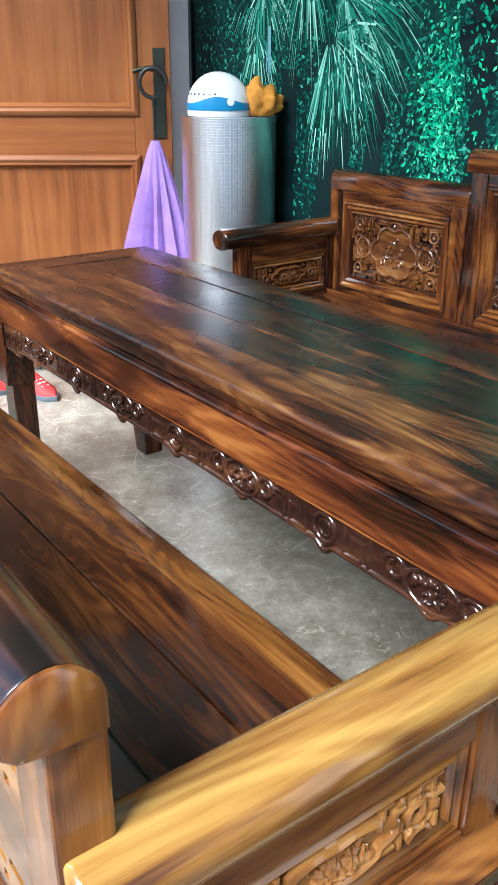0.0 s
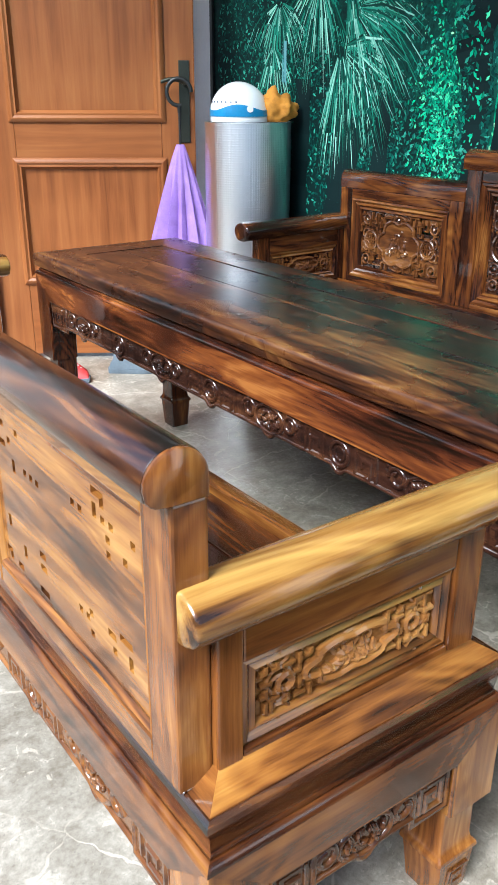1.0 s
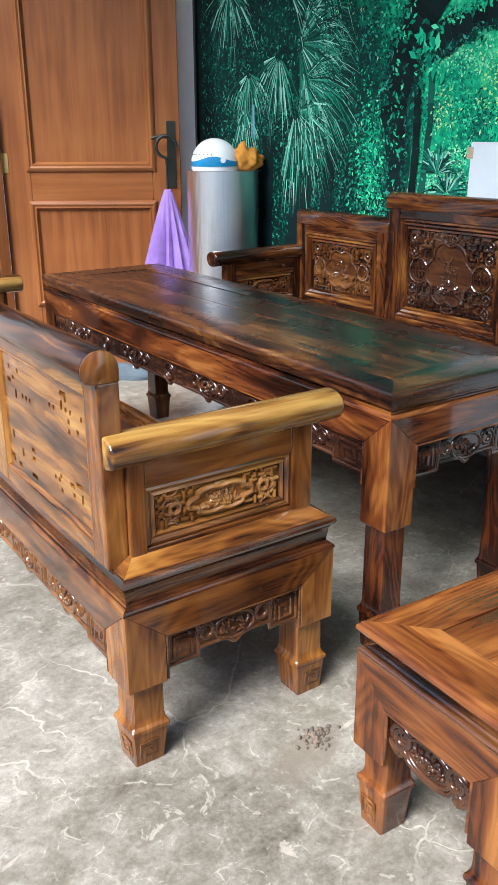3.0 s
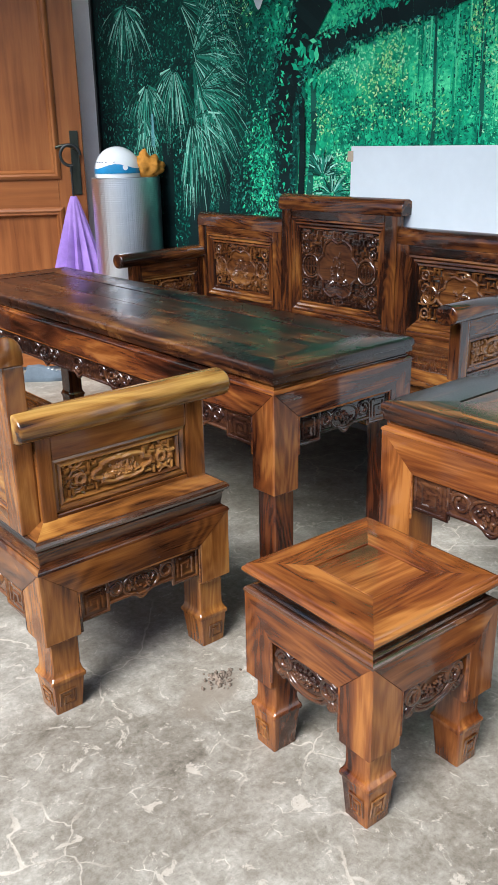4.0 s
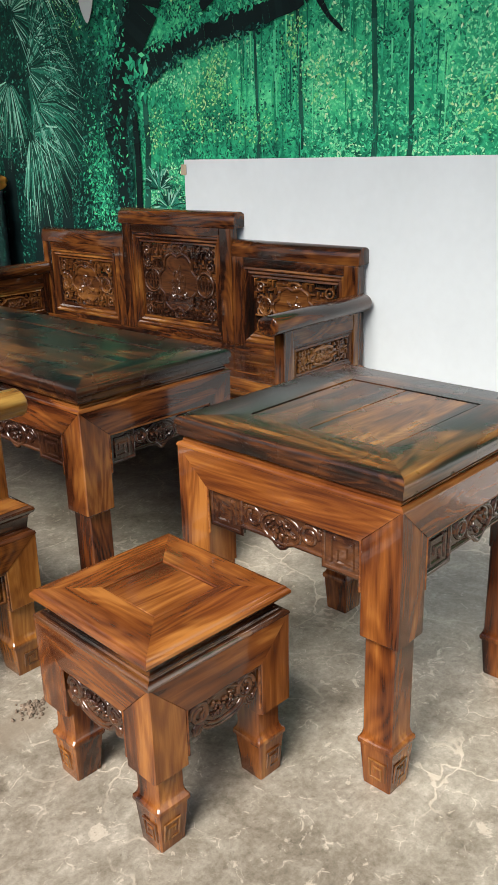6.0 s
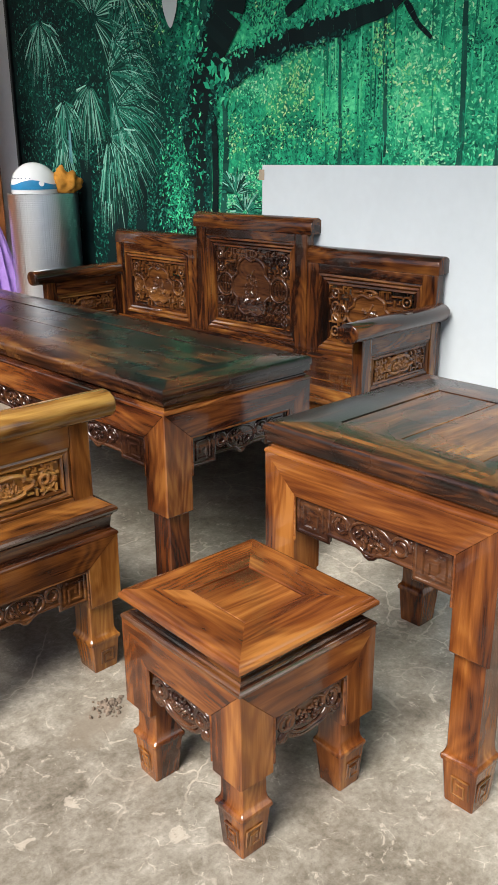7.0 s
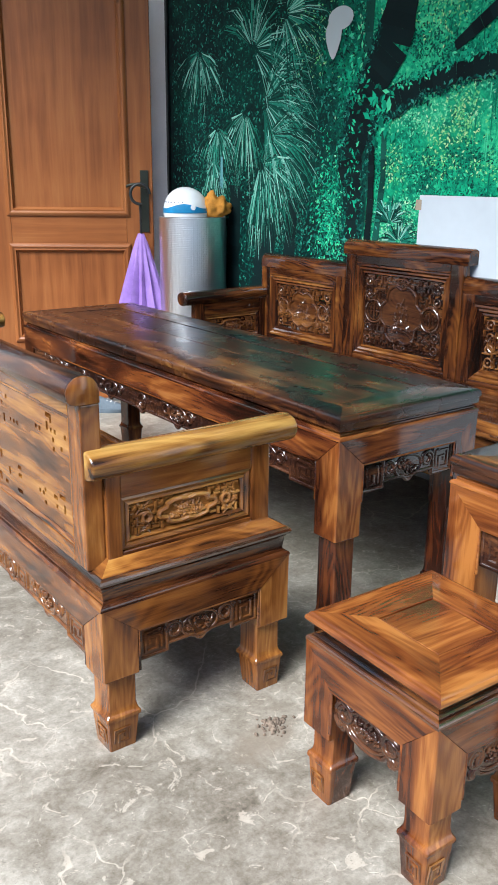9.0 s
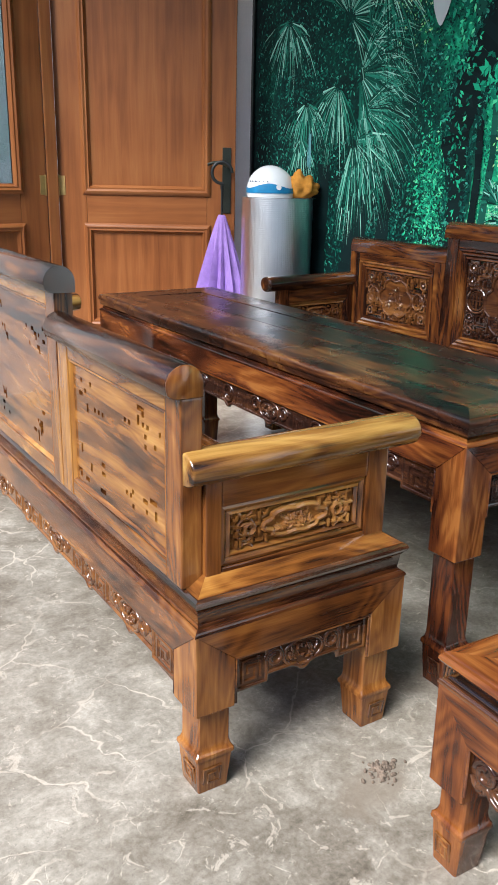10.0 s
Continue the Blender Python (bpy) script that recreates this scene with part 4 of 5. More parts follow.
tagged(part("door_head", box((-1.0, 3.43, 2.375), (1.3355, 3.501, 2.419), 0.003), DW["x"]), "timber head of the door frame", "door frame", kind="structure").matrix_world = SETTING
tagged(part("door_jamb", box((1.28, 3.43, -0.03), (1.335, 3.501, 2.374), 0.003), DW["z"]), "timber jamb of the door frame", "door frame", kind="structure").matrix_world = SETTING

# ---- printed forest on the wall ----
MY0, MY1, MZ0, MZ1 = -3.2, 3.140, 0.25, 2.75
mural = thing("wall_print", "large printed forest mural with palms and a mossy branch", "mural", "", "structure")
mural.matrix_world = SETTING
part("print_sheet", box((1.4985, MY0, MZ0), (1.504, MY1, MZ1)), forest_print(), mural)
tagged(part("print_border", box((1.484, MY1 - 0.012, MZ0), (1.5035, MY1 + 0.008, MZ1), 0.002), BLACK, mural), "thin black edge strip")
LX = 1.4983  # each layer of ink lies in its own hair-thin step
rng = np.random.default_rng(4)


def flat(name, polys, mat, x, label=""):
    """Flat inked shapes on the sheet, from lists of (y, z) corners."""
    verts, faces = [], []
    for p in polys:
        faces.append(tuple(range(len(verts), len(verts) + len(p))))
        d = x - 0.0012 * rng.random()
        verts += [(d, a, b) for a, b in p]
    me = bpy.data.meshes.new(name)
    me.from_pydata(verts, [], faces)
    me.materials.append(mat)
    ob = new(name, me)
    ob.parent = mural
    return tagged(ob, label, "", "", "stuff")


def leaves(count, centre, spread, size, lean=0.0, squeeze=0.45):
    out = []
    for _ in range(count):
        y, z = centre[0] + spread[0] * rng.normal(), centre[1] + spread[1] * rng.normal()
        if not (MY0 + 0.05 < y < MY1 - 0.05 and MZ0 + 0.05 < z < MZ1 - 0.05):
            continue
        s, a = size * rng.uniform(0.5, 1.6), rng.uniform(0, 6.28) if not lean else lean + 0.5 * rng.normal()
        c, d = math.cos(a), math.sin(a)
        w = s * squeeze
        out.append([(y - s * c, z - s * d), (y + w * d, z - w * c), (y + s * c, z + s * d), (y - w * d, z + w * c)])
    return out


def fan(cy, cz, r, a0, a1, blades, droop=0.42):
    """A palm fan: long thin blades from one point, bending down at their tips."""
    out = []
    for k in range(blades):
        a = a0 + (a1 - a0) * (k + rng.uniform(-0.4, 0.4)) / blades
        q, w = r * rng.uniform(0.7, 1.1), 0.0034 * rng.uniform(0.5, 1.5)
        pts = []
        for f in (0.12, 0.45, 0.75, 1.0):
            pts.append((cy + q * f * math.cos(a), cz + q * f * math.sin(a) - droop * q * f * f * f))
        left, right = [], []
        for (p, g), wide in zip(pts, (0.5, 1.0, 0.7, 0.05)):
            left.append((p - w * wide * math.sin(a), g + w * wide * math.cos(a)))
            right.append((p + w * wide * math.sin(a), g - w * wide * math.cos(a)))
        for i in range(3):
            out.append([left[i], left[i + 1], right[i + 1], right[i]])
    return out


def trunk(points):
    """A dark limb: (y, z, half width) stations."""
    out = []
    for (y0, z0, w0), (y1, z1, w1) in zip(points, points[1:]):
        n = 6
        for k in range(n):
            f, g = k / n, (k + 1) / n
            d = Vector((y1 - y0, z1 - z0)).normalized()
            s = (-d.y, d.x)
            p, q, u, v = (y0 + (y1 - y0) * f, z0 + (z1 - z0) * f), (y0 + (y1 - y0) * g, z0 + (z1 - z0) * g), w0 + (w1 - w0) * f, w0 + (w1 - w0) * g
            j = 1 + 0.12 * math.sin(40 * (p[0] + p[1])), 1 + 0.12 * math.sin(40 * (q[0] + q[1]))
            out.append([(p[0] + s[0] * u * j[0], p[1] + s[1] * u * j[0]), (q[0] + s[0] * v * j[1], q[1] + s[1] * v * j[1]), (q[0] - s[0] * v * j[1], q[1] - s[1] * v * j[1]), (p[0] - s[0] * u * j[0], p[1] - s[1] * u * j[0])])
    return out


DARKINK = island("dark_leaf_ink", [(0.0, (0.003, 0.019, 0.018)), (0.5, (0.004, 0.062, 0.050)), (0.82, (0.011, 0.166, 0.117)), (1.0, (0.083, 0.469, 0.331))])
MIDINK = island("green_leaf_ink", [(0.0, (0.004, 0.097, 0.066)), (0.4, (0.011, 0.276, 0.152)), (0.8, (0.034, 0.580, 0.304)), (1.0, (0.166, 0.856, 0.442))])
LIGHTINK = island("bright_leaf_ink", [(0.0, (0.017, 0.373, 0.193)), (0.5, (0.083, 0.690, 0.345)), (0.85, (0.26, 0.84, 0.44)), (1.0, (0.62, 0.88, 0.58))])
PALMINK = island("palm_blade_ink", [(0.0, (0.003, 0.022, 0.018)), (0.42, (0.006, 0.085, 0.060)), (0.72, (0.030, 0.30, 0.20)), (1.0, (0.42, 0.80, 0.66))])
BARKINK = island("bark_ink", [(0.0, (0.003, 0.010, 0.011)), (1.0, (0.006, 0.020, 0.020))])
GREYINK = island("grey_trunk_ink", [(0.0, (0.006, 0.050, 0.038)), (1.0, (0.016, 0.120, 0.085))])
WHITEINK = island("white_ink", [(0.0, (0.50, 0.56, 0.56)), (1.0, (0.54, 0.60, 0.60))])

# the glade: far foliage in clumps, then grey trunks and hanging moss
tiers = {"d": [], "m": [], "l": []}
for k in range(760):
    y, z = rng.uniform(-0.75 if k < 620 else -2.8, 1.62), rng.uniform(0.95, 2.25)
    g = noise.noise(Vector((y * 2.3, z * 2.6, 3.7))) + 0.35 * noise.noise(Vector((y * 7, z * 7, 1.0)))
    g += 0.55 * math.exp(-((y - 0.85) / 0.22) ** 2 - ((z - 1.5) / 0.2) ** 2) + 0.7 * math.exp(-((y + 0.45) / 0.3) ** 2 - ((z - 1.4) / 0.15) ** 2) + 0.3 * math.exp(-((y - 1.25) / 0.16) ** 2 - ((z - 1.3) / 0.2) ** 2)
    tiers["d" if g < -0.06 else "m" if g < 0.16 else "l"] += leaves(46, (y, z), (0.046, 0.030), 0.0068)
INKS = {"d": island("shade_leaf_ink", [(0.0, (0.003, 0.048, 0.036)), (0.6, (0.006, 0.110, 0.072)), (1.0, (0.011, 0.235, 0.138))])}
flat("shade_leaves", tiers["d"], INKS["d"], LX)
flat("far_leaves", tiers["m"], MIDINK, LX - 0.0014)
tiers["l"] += leaves(150, (1.68, 1.15), (0.05, 0.14), 0.007)
flat("glade_leaves", tiers["l"], LIGHTINK, LX - 0.0014)
stems = []
for y, w in ((0.10, 0.014), (-0.05, 0.012), (0.44, 0.012), (0.66, 0.010), (-0.62, 0.04), (-1.1, 0.03), (-1.6, 0.05), (1.45, 0.035), (1.33, 0.02)):
    stems += trunk([(y + 0.03, 0.9, w), (y - 0.01, 1.3, w * 0.85), (y + 0.01, 1.75, w * 0.75), (y - 0.02, 2.7, w * 0.7)])
flat("far_trunks", stems, GREYINK, LX - 0.0028)
moss = []
for _ in range(170):
    y, z, h = rng.choice((0.05, 0.15, 0.45, 0.62, -0.1, -0.8, 0.72)) + 0.06 * rng.normal(), 1.75 + 0.28 * rng.normal(), rng.uniform(0.05, 0.22)
    w = rng.uniform(0.002, 0.005)
    moss.append([(y - w, z), (y + w, z), (y + w * 0.3, z - h), (y - w * 0.3, z - h)])
flat("hanging_moss", moss, MIDINK, LX - 0.0042)
SUNINK = island("sunlit_leaf_ink", [(0.0, (0.05, 0.50, 0.20)), (0.5, (0.22, 0.74, 0.26)), (1.0, (0.62, 0.86, 0.44))])
sunlit = []
for cy, cz, dy, dz, n in ((0.88, 1.52, 0.05, 0.07, 260), (0.99, 1.42, 0.05, 0.06, 160), (0.46, 1.66, 0.03, 0.05, 110), (0.30, 1.50, 0.08, 0.04, 90), (-0.45, 1.38, 0.12, 0.06, 320), (1.24, 1.34, 0.04, 0.07, 90), (0.70, 1.34, 0.10, 0.03, 120), (1.85, 1.95, 0.10, 0.12, 240), (1.0, 1.95, 0.10, 0.06, 160)):
    sunlit += leaves(n, (cy, cz), (dy, dz), 0.0062)
flat("sunlit_leaves", sunlit, SUNINK, LX - 0.0050)
flat("near_leaves", leaves(450, (0.1, 1.55), (0.6, 0.35), 0.006) + leaves(450, (0.0, 1.30), (0.6, 0.05), 0.009) + leaves(900, (1.67, 1.10), (0.06, 0.16), 0.008), MIDINK, LX - 0.0056)
# the thicket of palms
flat("dark_leaves", leaves(9500, (2.62, 1.55), (0.42, 0.50), 0.0085) + leaves(2600, (2.0, 1.0), (0.30, 0.16), 0.009) + leaves(1800, (1.75, 1.75), (0.16, 0.3), 0.009), DARKINK, LX - 0.0028)
flat("dark_trunks", trunk([(2.22, 0.6, 0.10), (2.15, 1.1, 0.07), (2.05, 1.5, 0.05)]) + trunk([(2.0, 0.6, 0.05), (1.95, 1.2, 0.04)]) + trunk([(2.48, 0.6, 0.06), (2.45, 1.25, 0.05)]), BARKINK, LX - 0.0042)
palms = []
for cy, cz, r, a0, a1, n, droop in ((2.20, 1.66, 0.40, 1.9, 4.7, 90, 0.30), (2.16, 1.50, 0.42, 2.3, 5.0, 95, 0.34), (2.22, 1.36, 0.36, 2.7, 5.2, 70, 0.36), (2.30, 1.92, 0.40, 0.6, 4.2, 80, 0.35), (2.14, 1.80, 0.36, 1.4, 4.0, 60, 0.30),
                                    (2.36, 1.62, 0.30, 3.9, 6.2, 50, 0.40), (2.62, 1.55, 0.24, 3.4, 6.2, 44, 0.55), (2.66, 1.38, 0.20, 3.6, 5.6, 30, 0.6), (2.80, 1.95, 0.28, 3.2, 6.4, 40, 0.45), (2.05, 2.05, 0.38, 2.0, 4.8, 60, 0.3), (1.26, 1.10, 0.17, 0.2, 3.0, 30, 0.3), (1.20, 1.02, 0.16, -0.3, 3.3, 26, 0.3)):
    palms += fan(cy, cz, r, a0, a1, int(n * 1.2), droop)
flat("palm_fans", palms, PALMINK, LX - 0.0056)
# the great limb with its arching branch
limb = trunk([(1.49, 0.85, 0.05), (1.50, 1.15, 0.055), (1.54, 1.38, 0.08), (1.46, 1.62, 0.10), (1.30, 1.85, 0.10), (1.20, 2.2, 0.10), (1.15, 2.7, 0.12)])
limb += trunk([(1.50, 1.52, 0.06), (1.30, 1.60, 0.065), (1.10, 1.68, 0.05), (0.85, 1.72, 0.045), (0.62, 1.74, 0.042), (0.42, 1.78, 0.030), (0.28, 1.86, 0.02)])
limb += trunk([(0.36, 1.78, 0.012), (0.30, 1.70, 0.010), (0.24, 1.65, 0.006)]) + trunk([(1.40, 1.50, 0.018), (1.39, 1.2, 0.020), (1.41, 0.85, 0.022)]) + trunk([(0.95, 1.80, 0.02), (0.7, 1.95, 0.03), (0.3, 2.1, 0.05)])
flat("mossy_limb", limb, BARKINK, LX - 0.0070)
crest = []
for (y0, z0), (y1, z1) in (((1.25, 1.68), (0.85, 1.775)), ((0.85, 1.775), (0.45, 1.82))):
    for f in np.linspace(0, 1, 14):
        crest += leaves(16, (y0 + (y1 - y0) * f, z0 + (z1 - z0) * f), (0.018, 0.014), 0.010)
crest += leaves(60, (1.36, 1.56), (0.05, 0.06), 0.020) + leaves(120, (1.52, 1.75), (0.06, 0.10), 0.013) + leaves(90, (1.52, 1.3), (0.04, 0.2), 0.010)
for y0, z0, y1, z1 in ((1.60, 1.38, 1.56, 1.62), (1.56, 1.62, 1.38, 1.92), (1.45, 1.30, 1.38, 1.55), (1.38, 1.53, 1.10, 1.62), (1.10, 1.63, 0.62, 1.70), (1.46, 0.9, 1.44, 1.3), (1.56, 0.9, 1.56, 1.3)):
    rough = []
    for f in np.linspace(0, 1, 14):
        rough += leaves(9, (y0 + (y1 - y0) * f, z0 + (z1 - z0) * f), (0.012, 0.012), 0.010)
    flat("limb_edge_leaves", rough, DARKINK, LX - 0.0084)
flat("moss_leaves", crest, MIDINK, LX - 0.0084)
pale = [[(1.68 + 0.050 * math.cos(a) + 0.012 * math.sin(2 * a), 1.90 + 0.085 * math.sin(a)) for a in [2 * math.pi * k / 20 for k in range(20)]], [(1.635 + 0.085 * math.cos(a), 1.985 + 0.05 * math.sin(a)) for a in [2 * math.pi * k / 16 for k in range(16)]]]
pale += [[(2.575 + 0.004 * k + 0.006, 1.40), (2.575 + 0.012 * k - 0.01, 1.40), (2.57 + 0.012 * k - 0.008, 1.24), (2.57 + 0.012 * k, 1.22 + 0.01 * k)] for k in range(3)]
flat("pale_patches", pale[:2], WHITEINK, LX - 0.0098)
flat("pale_patches", pale[2:], island("water_ink", [(0.0, (0.10, 0.32, 0.36)), (1.0, (0.2, 0.45, 0.48))]), LX - 0.0098)

# white sheet leaning against the print
bm = box((-0.009, -1.22, -0.022), (0.009, 1.22, 1.227), 0.0015, 1)
board = part("wall_board", bm, BOARD_MAT)
tagged(board, "white laminated board leaning upright against the wall", "board")
board.matrix_world = SETTING @ pose(1.468, 1.070 - 1.22, 0.0, 0, 0.6, 0)

scrap = part("paper_scrap", box((-0.0125, 1.205, 1.165), (-0.0095, 1.238, 1.208), 0.001, 1), plain("kraft_paper", (0.42, 0.34, 0.25), 0.8), board, "torn beige tape at the board's corner")

# ---- furniture ----
sofa("carved rosewood sofa with golden grain, its back turned outwards", "gold", "dark", 100, pose(-0.710, 0.014, SOFA_Z), "carved sofas")
sofa("carved dark rosewood sofa standing against the wall", "mid", "mid", 300, SETTING @ pose(1.454, 2.120, SOFA_Z, 0, 0, 180), "carved sofas")
table("long_table", "long dark rosewood table with carved aprons", "table", (0.0, 0.565, -0.004, 2.145), 0.722, 0.135, 0.092, 0.360, 0.112, (0.043, 0.024, 0.076, 0.090), "red", "top", [1, 1.25], "y", 500)
table("side_table", "square rosewood side table with carved aprons", "table", (0.004, 0.634, -0.982, -0.368), 0.722, 0.125, 0.092, 0.360, 0.112, (0.043, 0.024, 0.078, 0.092), "warm", "bright_top", [1.2, 1], "x", 600)
table("stool", "square rosewood stool with a framed seat panel", "stool", (-0.411, -0.036, -0.747, -0.362), 0.450, 0.108, 0.085, 0.176, 0.104, (0.027, 0.036, 0.080, 0.085), "warm", "warm", [1], "x", 700, -2.0)

# ---- loose things ----
# roll of foil insulation
RC = (1.168, 2.520)
roll = thing("insulation_roll", "upright roll of embossed silver foil insulation", "insulation roll")
bm = bmesh.new()
nu, nv, rr, hh = 64, 24, 0.186, 1.103
grid = [[bm.verts.new(((rr + 0.0012 * math.sin(3 * i) * math.cos(j)) * math.cos(2 * math.pi * i / nu), (rr + 0.0012 * math.sin(3 * i) * math.cos(j)) * math.sin(2 * math.pi * i / nu), hh * j / nv)) for i in range(nu)] for j in range(nv + 1)]
for j in range(nv):
    for i in range(nu):
        bm.faces.new((grid[j][i], grid[j][(i + 1) % nu], grid[j + 1][(i + 1) % nu], grid[j + 1][i]))
bm.faces.new(grid[0][::-1])
smooth(part("outer_wrap", bm, FOIL, roll, "embossed silver foil"), 60)
bm = bmesh.new()
pts = [((0.05 + 0.135 * k / 260) * math.cos(k * 0.17), (0.05 + 0.135 * k / 260) * math.sin(k * 0.17)) for k in range(261)]
for (x0, y0), (x1, y1) in zip(pts, pts[1:]):
    bm.faces.new([bm.verts.new(p) for p in ((x0, y0, 0.9), (x1, y1, 0.9), (x1, y1, hh - 0.001), (x0, y0, hh - 0.001))])
part("inner_layers", bm, FOIL_CORE, roll)
bm = bmesh.new()
bmesh.ops.create_circle(bm, cap_ends=True, segments=48, radius=0.184, matrix=pose(0, 0, hh - 0.012))
part("end_face", bm, FOIL_CORE, roll)
roll.location = (*RC, 0)

# helmet
helmet = thing("helmet", "white half-shell helmet with a blue wave band", "helmet")
bm = bmesh.new()
rings = []
for k in range(15):
    a = radians(6.0 * k)
    rings.append([(0.120 * math.cos(a) * math.cos(b) * (1 + 0.10 * max(0, math.cos(b))), 0.108 * math.cos(a) * math.sin(b), 0.030 + 0.128 * math.sin(a)) for b in [2 * math.pi * i / 32 for i in range(32)]])
rings = [[(x * 0.97, y * 0.97, 0.0) for x, y, z in rings[0]]] + rings
smooth(part("shell", loft(bmesh.new(), rings), SHELL, helmet), 60)
bm = bmesh.new()
rows = []
for i in range(49):
    b = 2 * math.pi * i / 48
    rows.append([])
    for z in (0.022, 0.045, 0.058 + 0.012 * math.sin(3 * b)):
        c = math.sqrt(max(0.0, 1 - ((z - 0.030) / 0.128) ** 2)) if z > 0.03 else 0.992
        g = 1.012 * c * (1 + 0.10 * max(0, math.cos(b)))
        rows[-1].append(bm.verts.new((0.120 * g * math.cos(b), 0.109 * 1.012 * c * math.sin(b), z)))
for a, b in zip(rows, rows[1:]):
    for k in range(2):
        bm.faces.new((a[k], b[k], b[k + 1], a[k + 1]))
smooth(part("band", bm, BLUE, helmet, "blue wave band"), 60)
for i in range(7):
    b = radians(200 + 11 * i)
    bm = box((-0.003, -0.001, -0.003), (0.003, 0.001, 0.003))
    bm.transform(pose(0.120 * 0.955 * math.cos(b), 0.109 * 0.955 * math.sin(b), 0.079, 0, 0, math.degrees(b) + 90))
    part("lettering_bar", bm, INK, helmet)
bm = bmesh.new()
bmesh.ops.create_cone(bm, cap_ends=True, segments=18, radius1=0.014, radius2=0.014, depth=0.004, matrix=pose(0.05, -0.099, 0.052, 78, 0, 22))
part("badge", bm, SHELL, helmet)
helmet.matrix_world = pose(RC[0] - 0.045, RC[1] + 0.01, hh + 0.001, 0, 0, -35)

cloth = bmesh.new()
bmesh.ops.create_icosphere(cloth, subdivisions=4, radius=1)
for v in cloth.verts:
    d = 1 + 0.35 * noise.noise(v.co * 2.2) + 0.12 * noise.noise(v.co * 6.0)
    v.co = Vector((v.co.x * 0.085 * d, v.co.y * 0.062 * d, max(-0.045, v.co.z * 0.066 * d) + 0.02 * max(0, v.co.z) * (1 if v.co.x < 0 else 0)))
ob = smooth(part("cloth", cloth, ORANGE), 180)
tagged(ob, "crumpled ochre cloth lying on the foil roll", "cloth")
ob.matrix_world = pose(RC[0] + 0.095, RC[1] - 0.075, hh + 0.046, 0, 0, -35)

# umbrella hanging from the door lever
umb = thing("umbrella", "folded lilac umbrella hanging by its crook from the lever", "umbrella")
bm = bmesh.new()
rings = []
ur = random.Random(8)
folds = [ur.uniform(0.7, 1.25) for _ in range(12)]
for k in range(13):
    f = k / 12
    r = 0.016 + 0.135 * f ** 0.9
    ring = []
    for i in range(72):
        a = 2 * math.pi * i / 72
        p = abs(((i % 6) / 6) * 2 - 1)
        q = 1 - (0.42 * (1 - p) * min(1, 2 * f)) * folds[i // 6]
        ring.append((r * q * math.cos(a) * 1.15, r * q * math.sin(a) * 0.62, -0.50 * f + (0.035 * p * f * folds[i // 6] if k == 12 else 0)))
    rings.append(ring)
smooth(part("canopy", loft(bmesh.new(), rings), PURPLE, umb, "lilac nylon canopy in folds"), 70)
bm = bmesh.new()
loft(bm, [[(0.006 * math.cos(a), 0.006 * math.sin(a), z) for a in [2 * math.pi * i / 10 for i in range(10)]] for z in (-0.55, 0.0, 0.10, 0.16)])
smooth(part("shaft", bm, BLACK, umb), 60)
bm = bmesh.new()
path = [Vector((-0.055 * math.cos(t) + 0.0, 0, 0.215 + 0.055 * math.sin(t))) for t in [radians(-100 + 20 * k) for k in range(15)]]
path = [Vector((0.0, 0, 0.13)), Vector((0.0, 0, 0.158))] + path
rows = []
for i, p in enumerate(path):
    t = (path[min(i + 1, len(path) - 1)] - path[max(i - 1, 0)]).normalized()
    s = Vector((0, 1, 0))
    n = t.cross(s)
    rows.append([p + 0.009 * (math.cos(a) * s + math.sin(a) * n) for a in [2 * math.pi * k / 10 for k in range(10)]])
loft(bm, rows)
smooth(part("crook", bm, BLACK, umb, "black hooked handle"), 60)
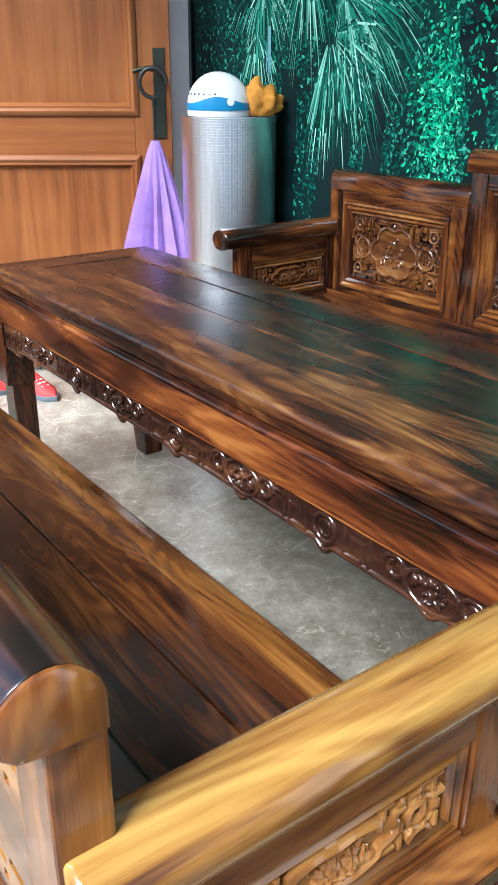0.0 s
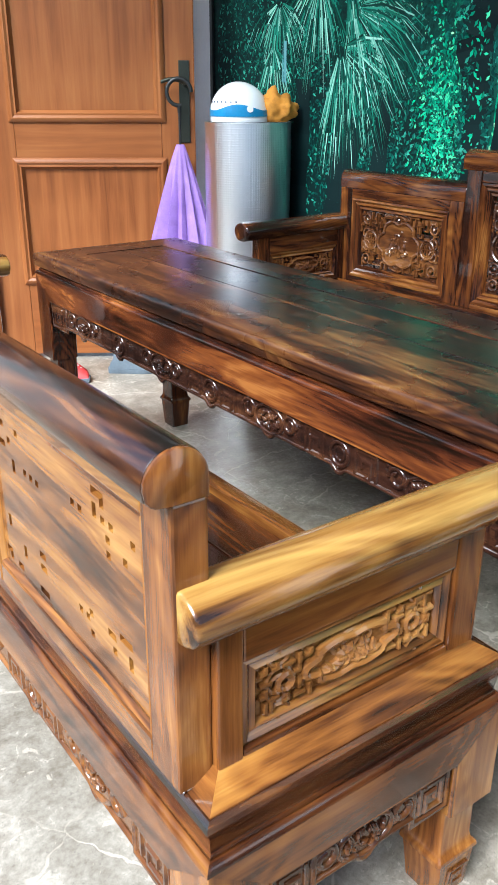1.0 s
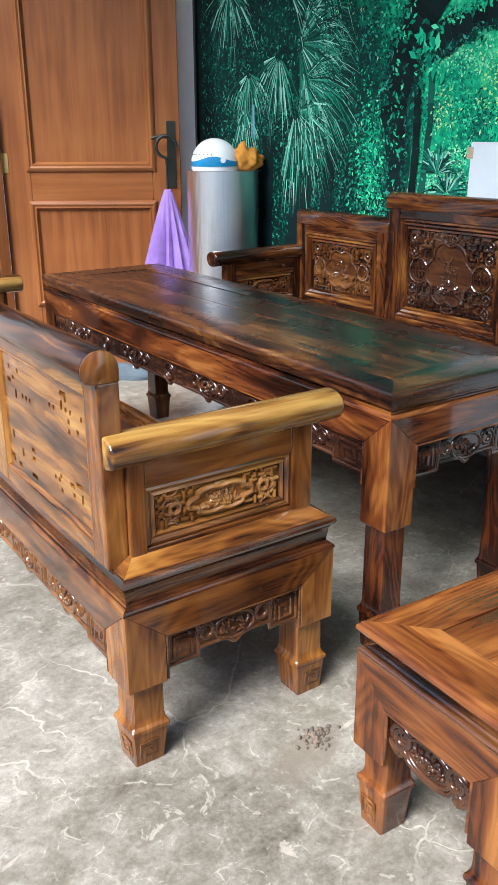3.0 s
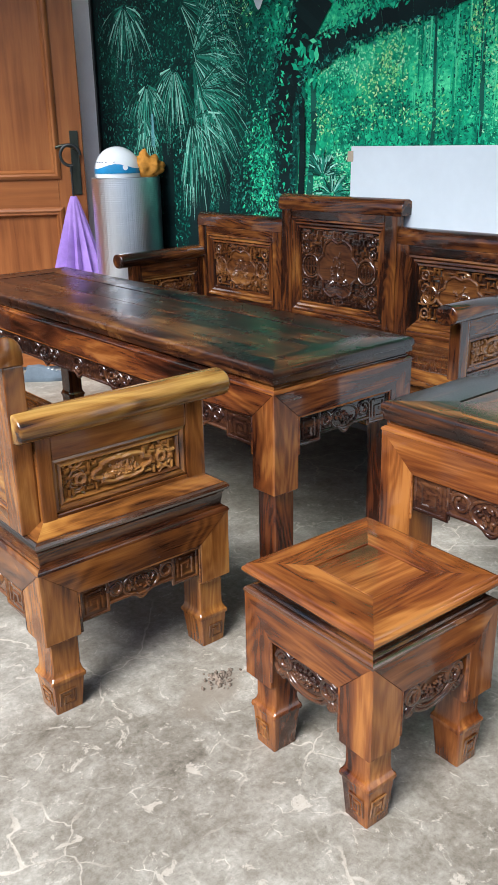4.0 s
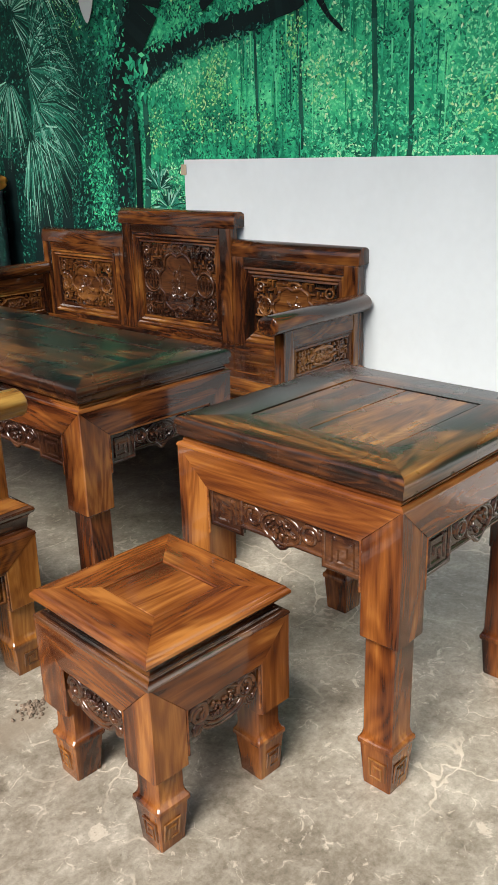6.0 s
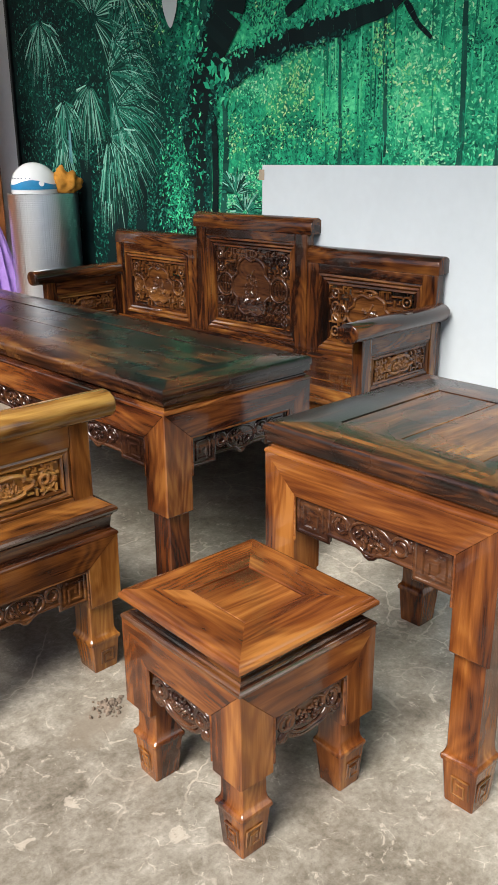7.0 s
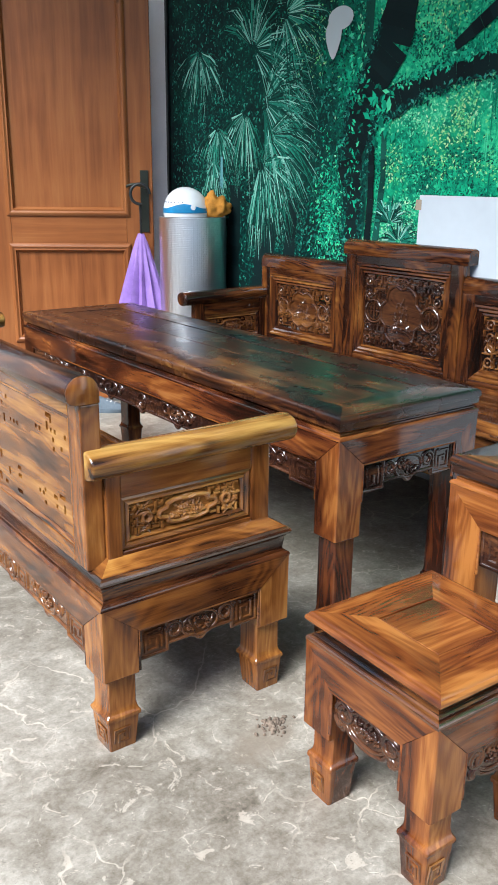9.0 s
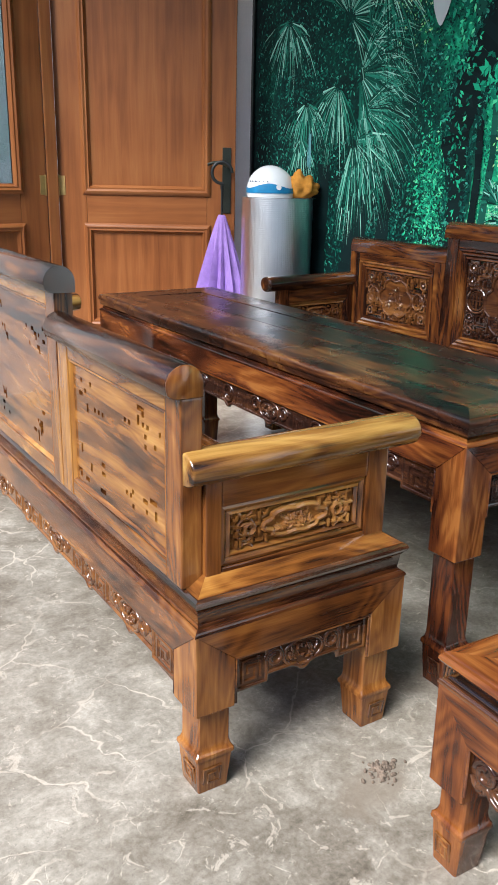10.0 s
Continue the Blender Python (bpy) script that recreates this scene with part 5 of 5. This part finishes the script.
lm = SETTING @ pose(HX, HY, DOOR_Z, 0, 0, leaf_angle)
umb.matrix_world = lm @ Matrix.Translation((0.916, -0.085, 0.817))


def shoe(label, upper, m):
    ob = thing("shoe", label, "shoe", "shoes on the floor")
    outline = [(-0.13, 0), (-0.125, 0.032), (-0.06, 0.036), (0.03, 0.045), (0.10, 0.038), (0.135, 0), (0.10, -0.038), (0.03, -0.045), (-0.06, -0.036), (-0.125, -0.032)]
    smooth(part("sole", loft(bmesh.new(), [[(x * q, y * q, z) for x, y in outline] for z, q in ((0, 0.96), (0.006, 1.0), (0.022, 1.0))]), RUBBER, ob), 50)
    rings = []
    for z, q, back, sx in ((0.0225, 0.96, 0.0, 1.0), (0.045, 0.92, -0.004, 0.95), (0.065, 0.80, -0.030, 0.70), (0.085, 0.74, -0.055, 0.48)):
        rings.append([(x * sx * q + back, y * q, z) for x, y in outline])
    smooth(part("upper", loft(bmesh.new(), rings), upper, ob), 60)
    for k in range(3):
        part("lace", box((0.015 + 0.022 * k, -0.02, 0.066 - 0.008 * k), (0.025 + 0.022 * k, 0.02, 0.073 - 0.008 * k), 0.002, 1), CANVAS, ob)
    ob.matrix_world = m


shoe("red and black sports shoe standing on the floor", RED, pose(0.410, 2.870, 0.0, 0, 0, -75))
shoe("red and black sports shoe lying beside its pair", RED, pose(0.250, 3.000, 0.0, 0, 0, -20))
shoe("dark grey sports shoe with pale laces on the floor", RUBBER, pose(0.700, 2.770, 0.0, 0, 0, -35))

# crumbled cement beside the stool
bm = bmesh.new()
cr = random.Random(5)
for _ in range(110):
    a, q = cr.uniform(0, 6.28), abs(cr.gauss(0, 0.024))
    s = cr.uniform(0.002, 0.008)
    bmesh.ops.create_icosphere(bm, subdivisions=1, radius=s, matrix=pose(-0.315 + q * math.cos(a), -0.14 + q * math.sin(a), s * 0.4, cr.uniform(0, 90), cr.uniform(0, 90), 0) @ Matrix.Diagonal((1.3, 1, 0.7, 1)))
tagged(part("crumbs", bm, CRUMB), "brown crumbs of broken cement on the floor", "debris", "", "stuff")
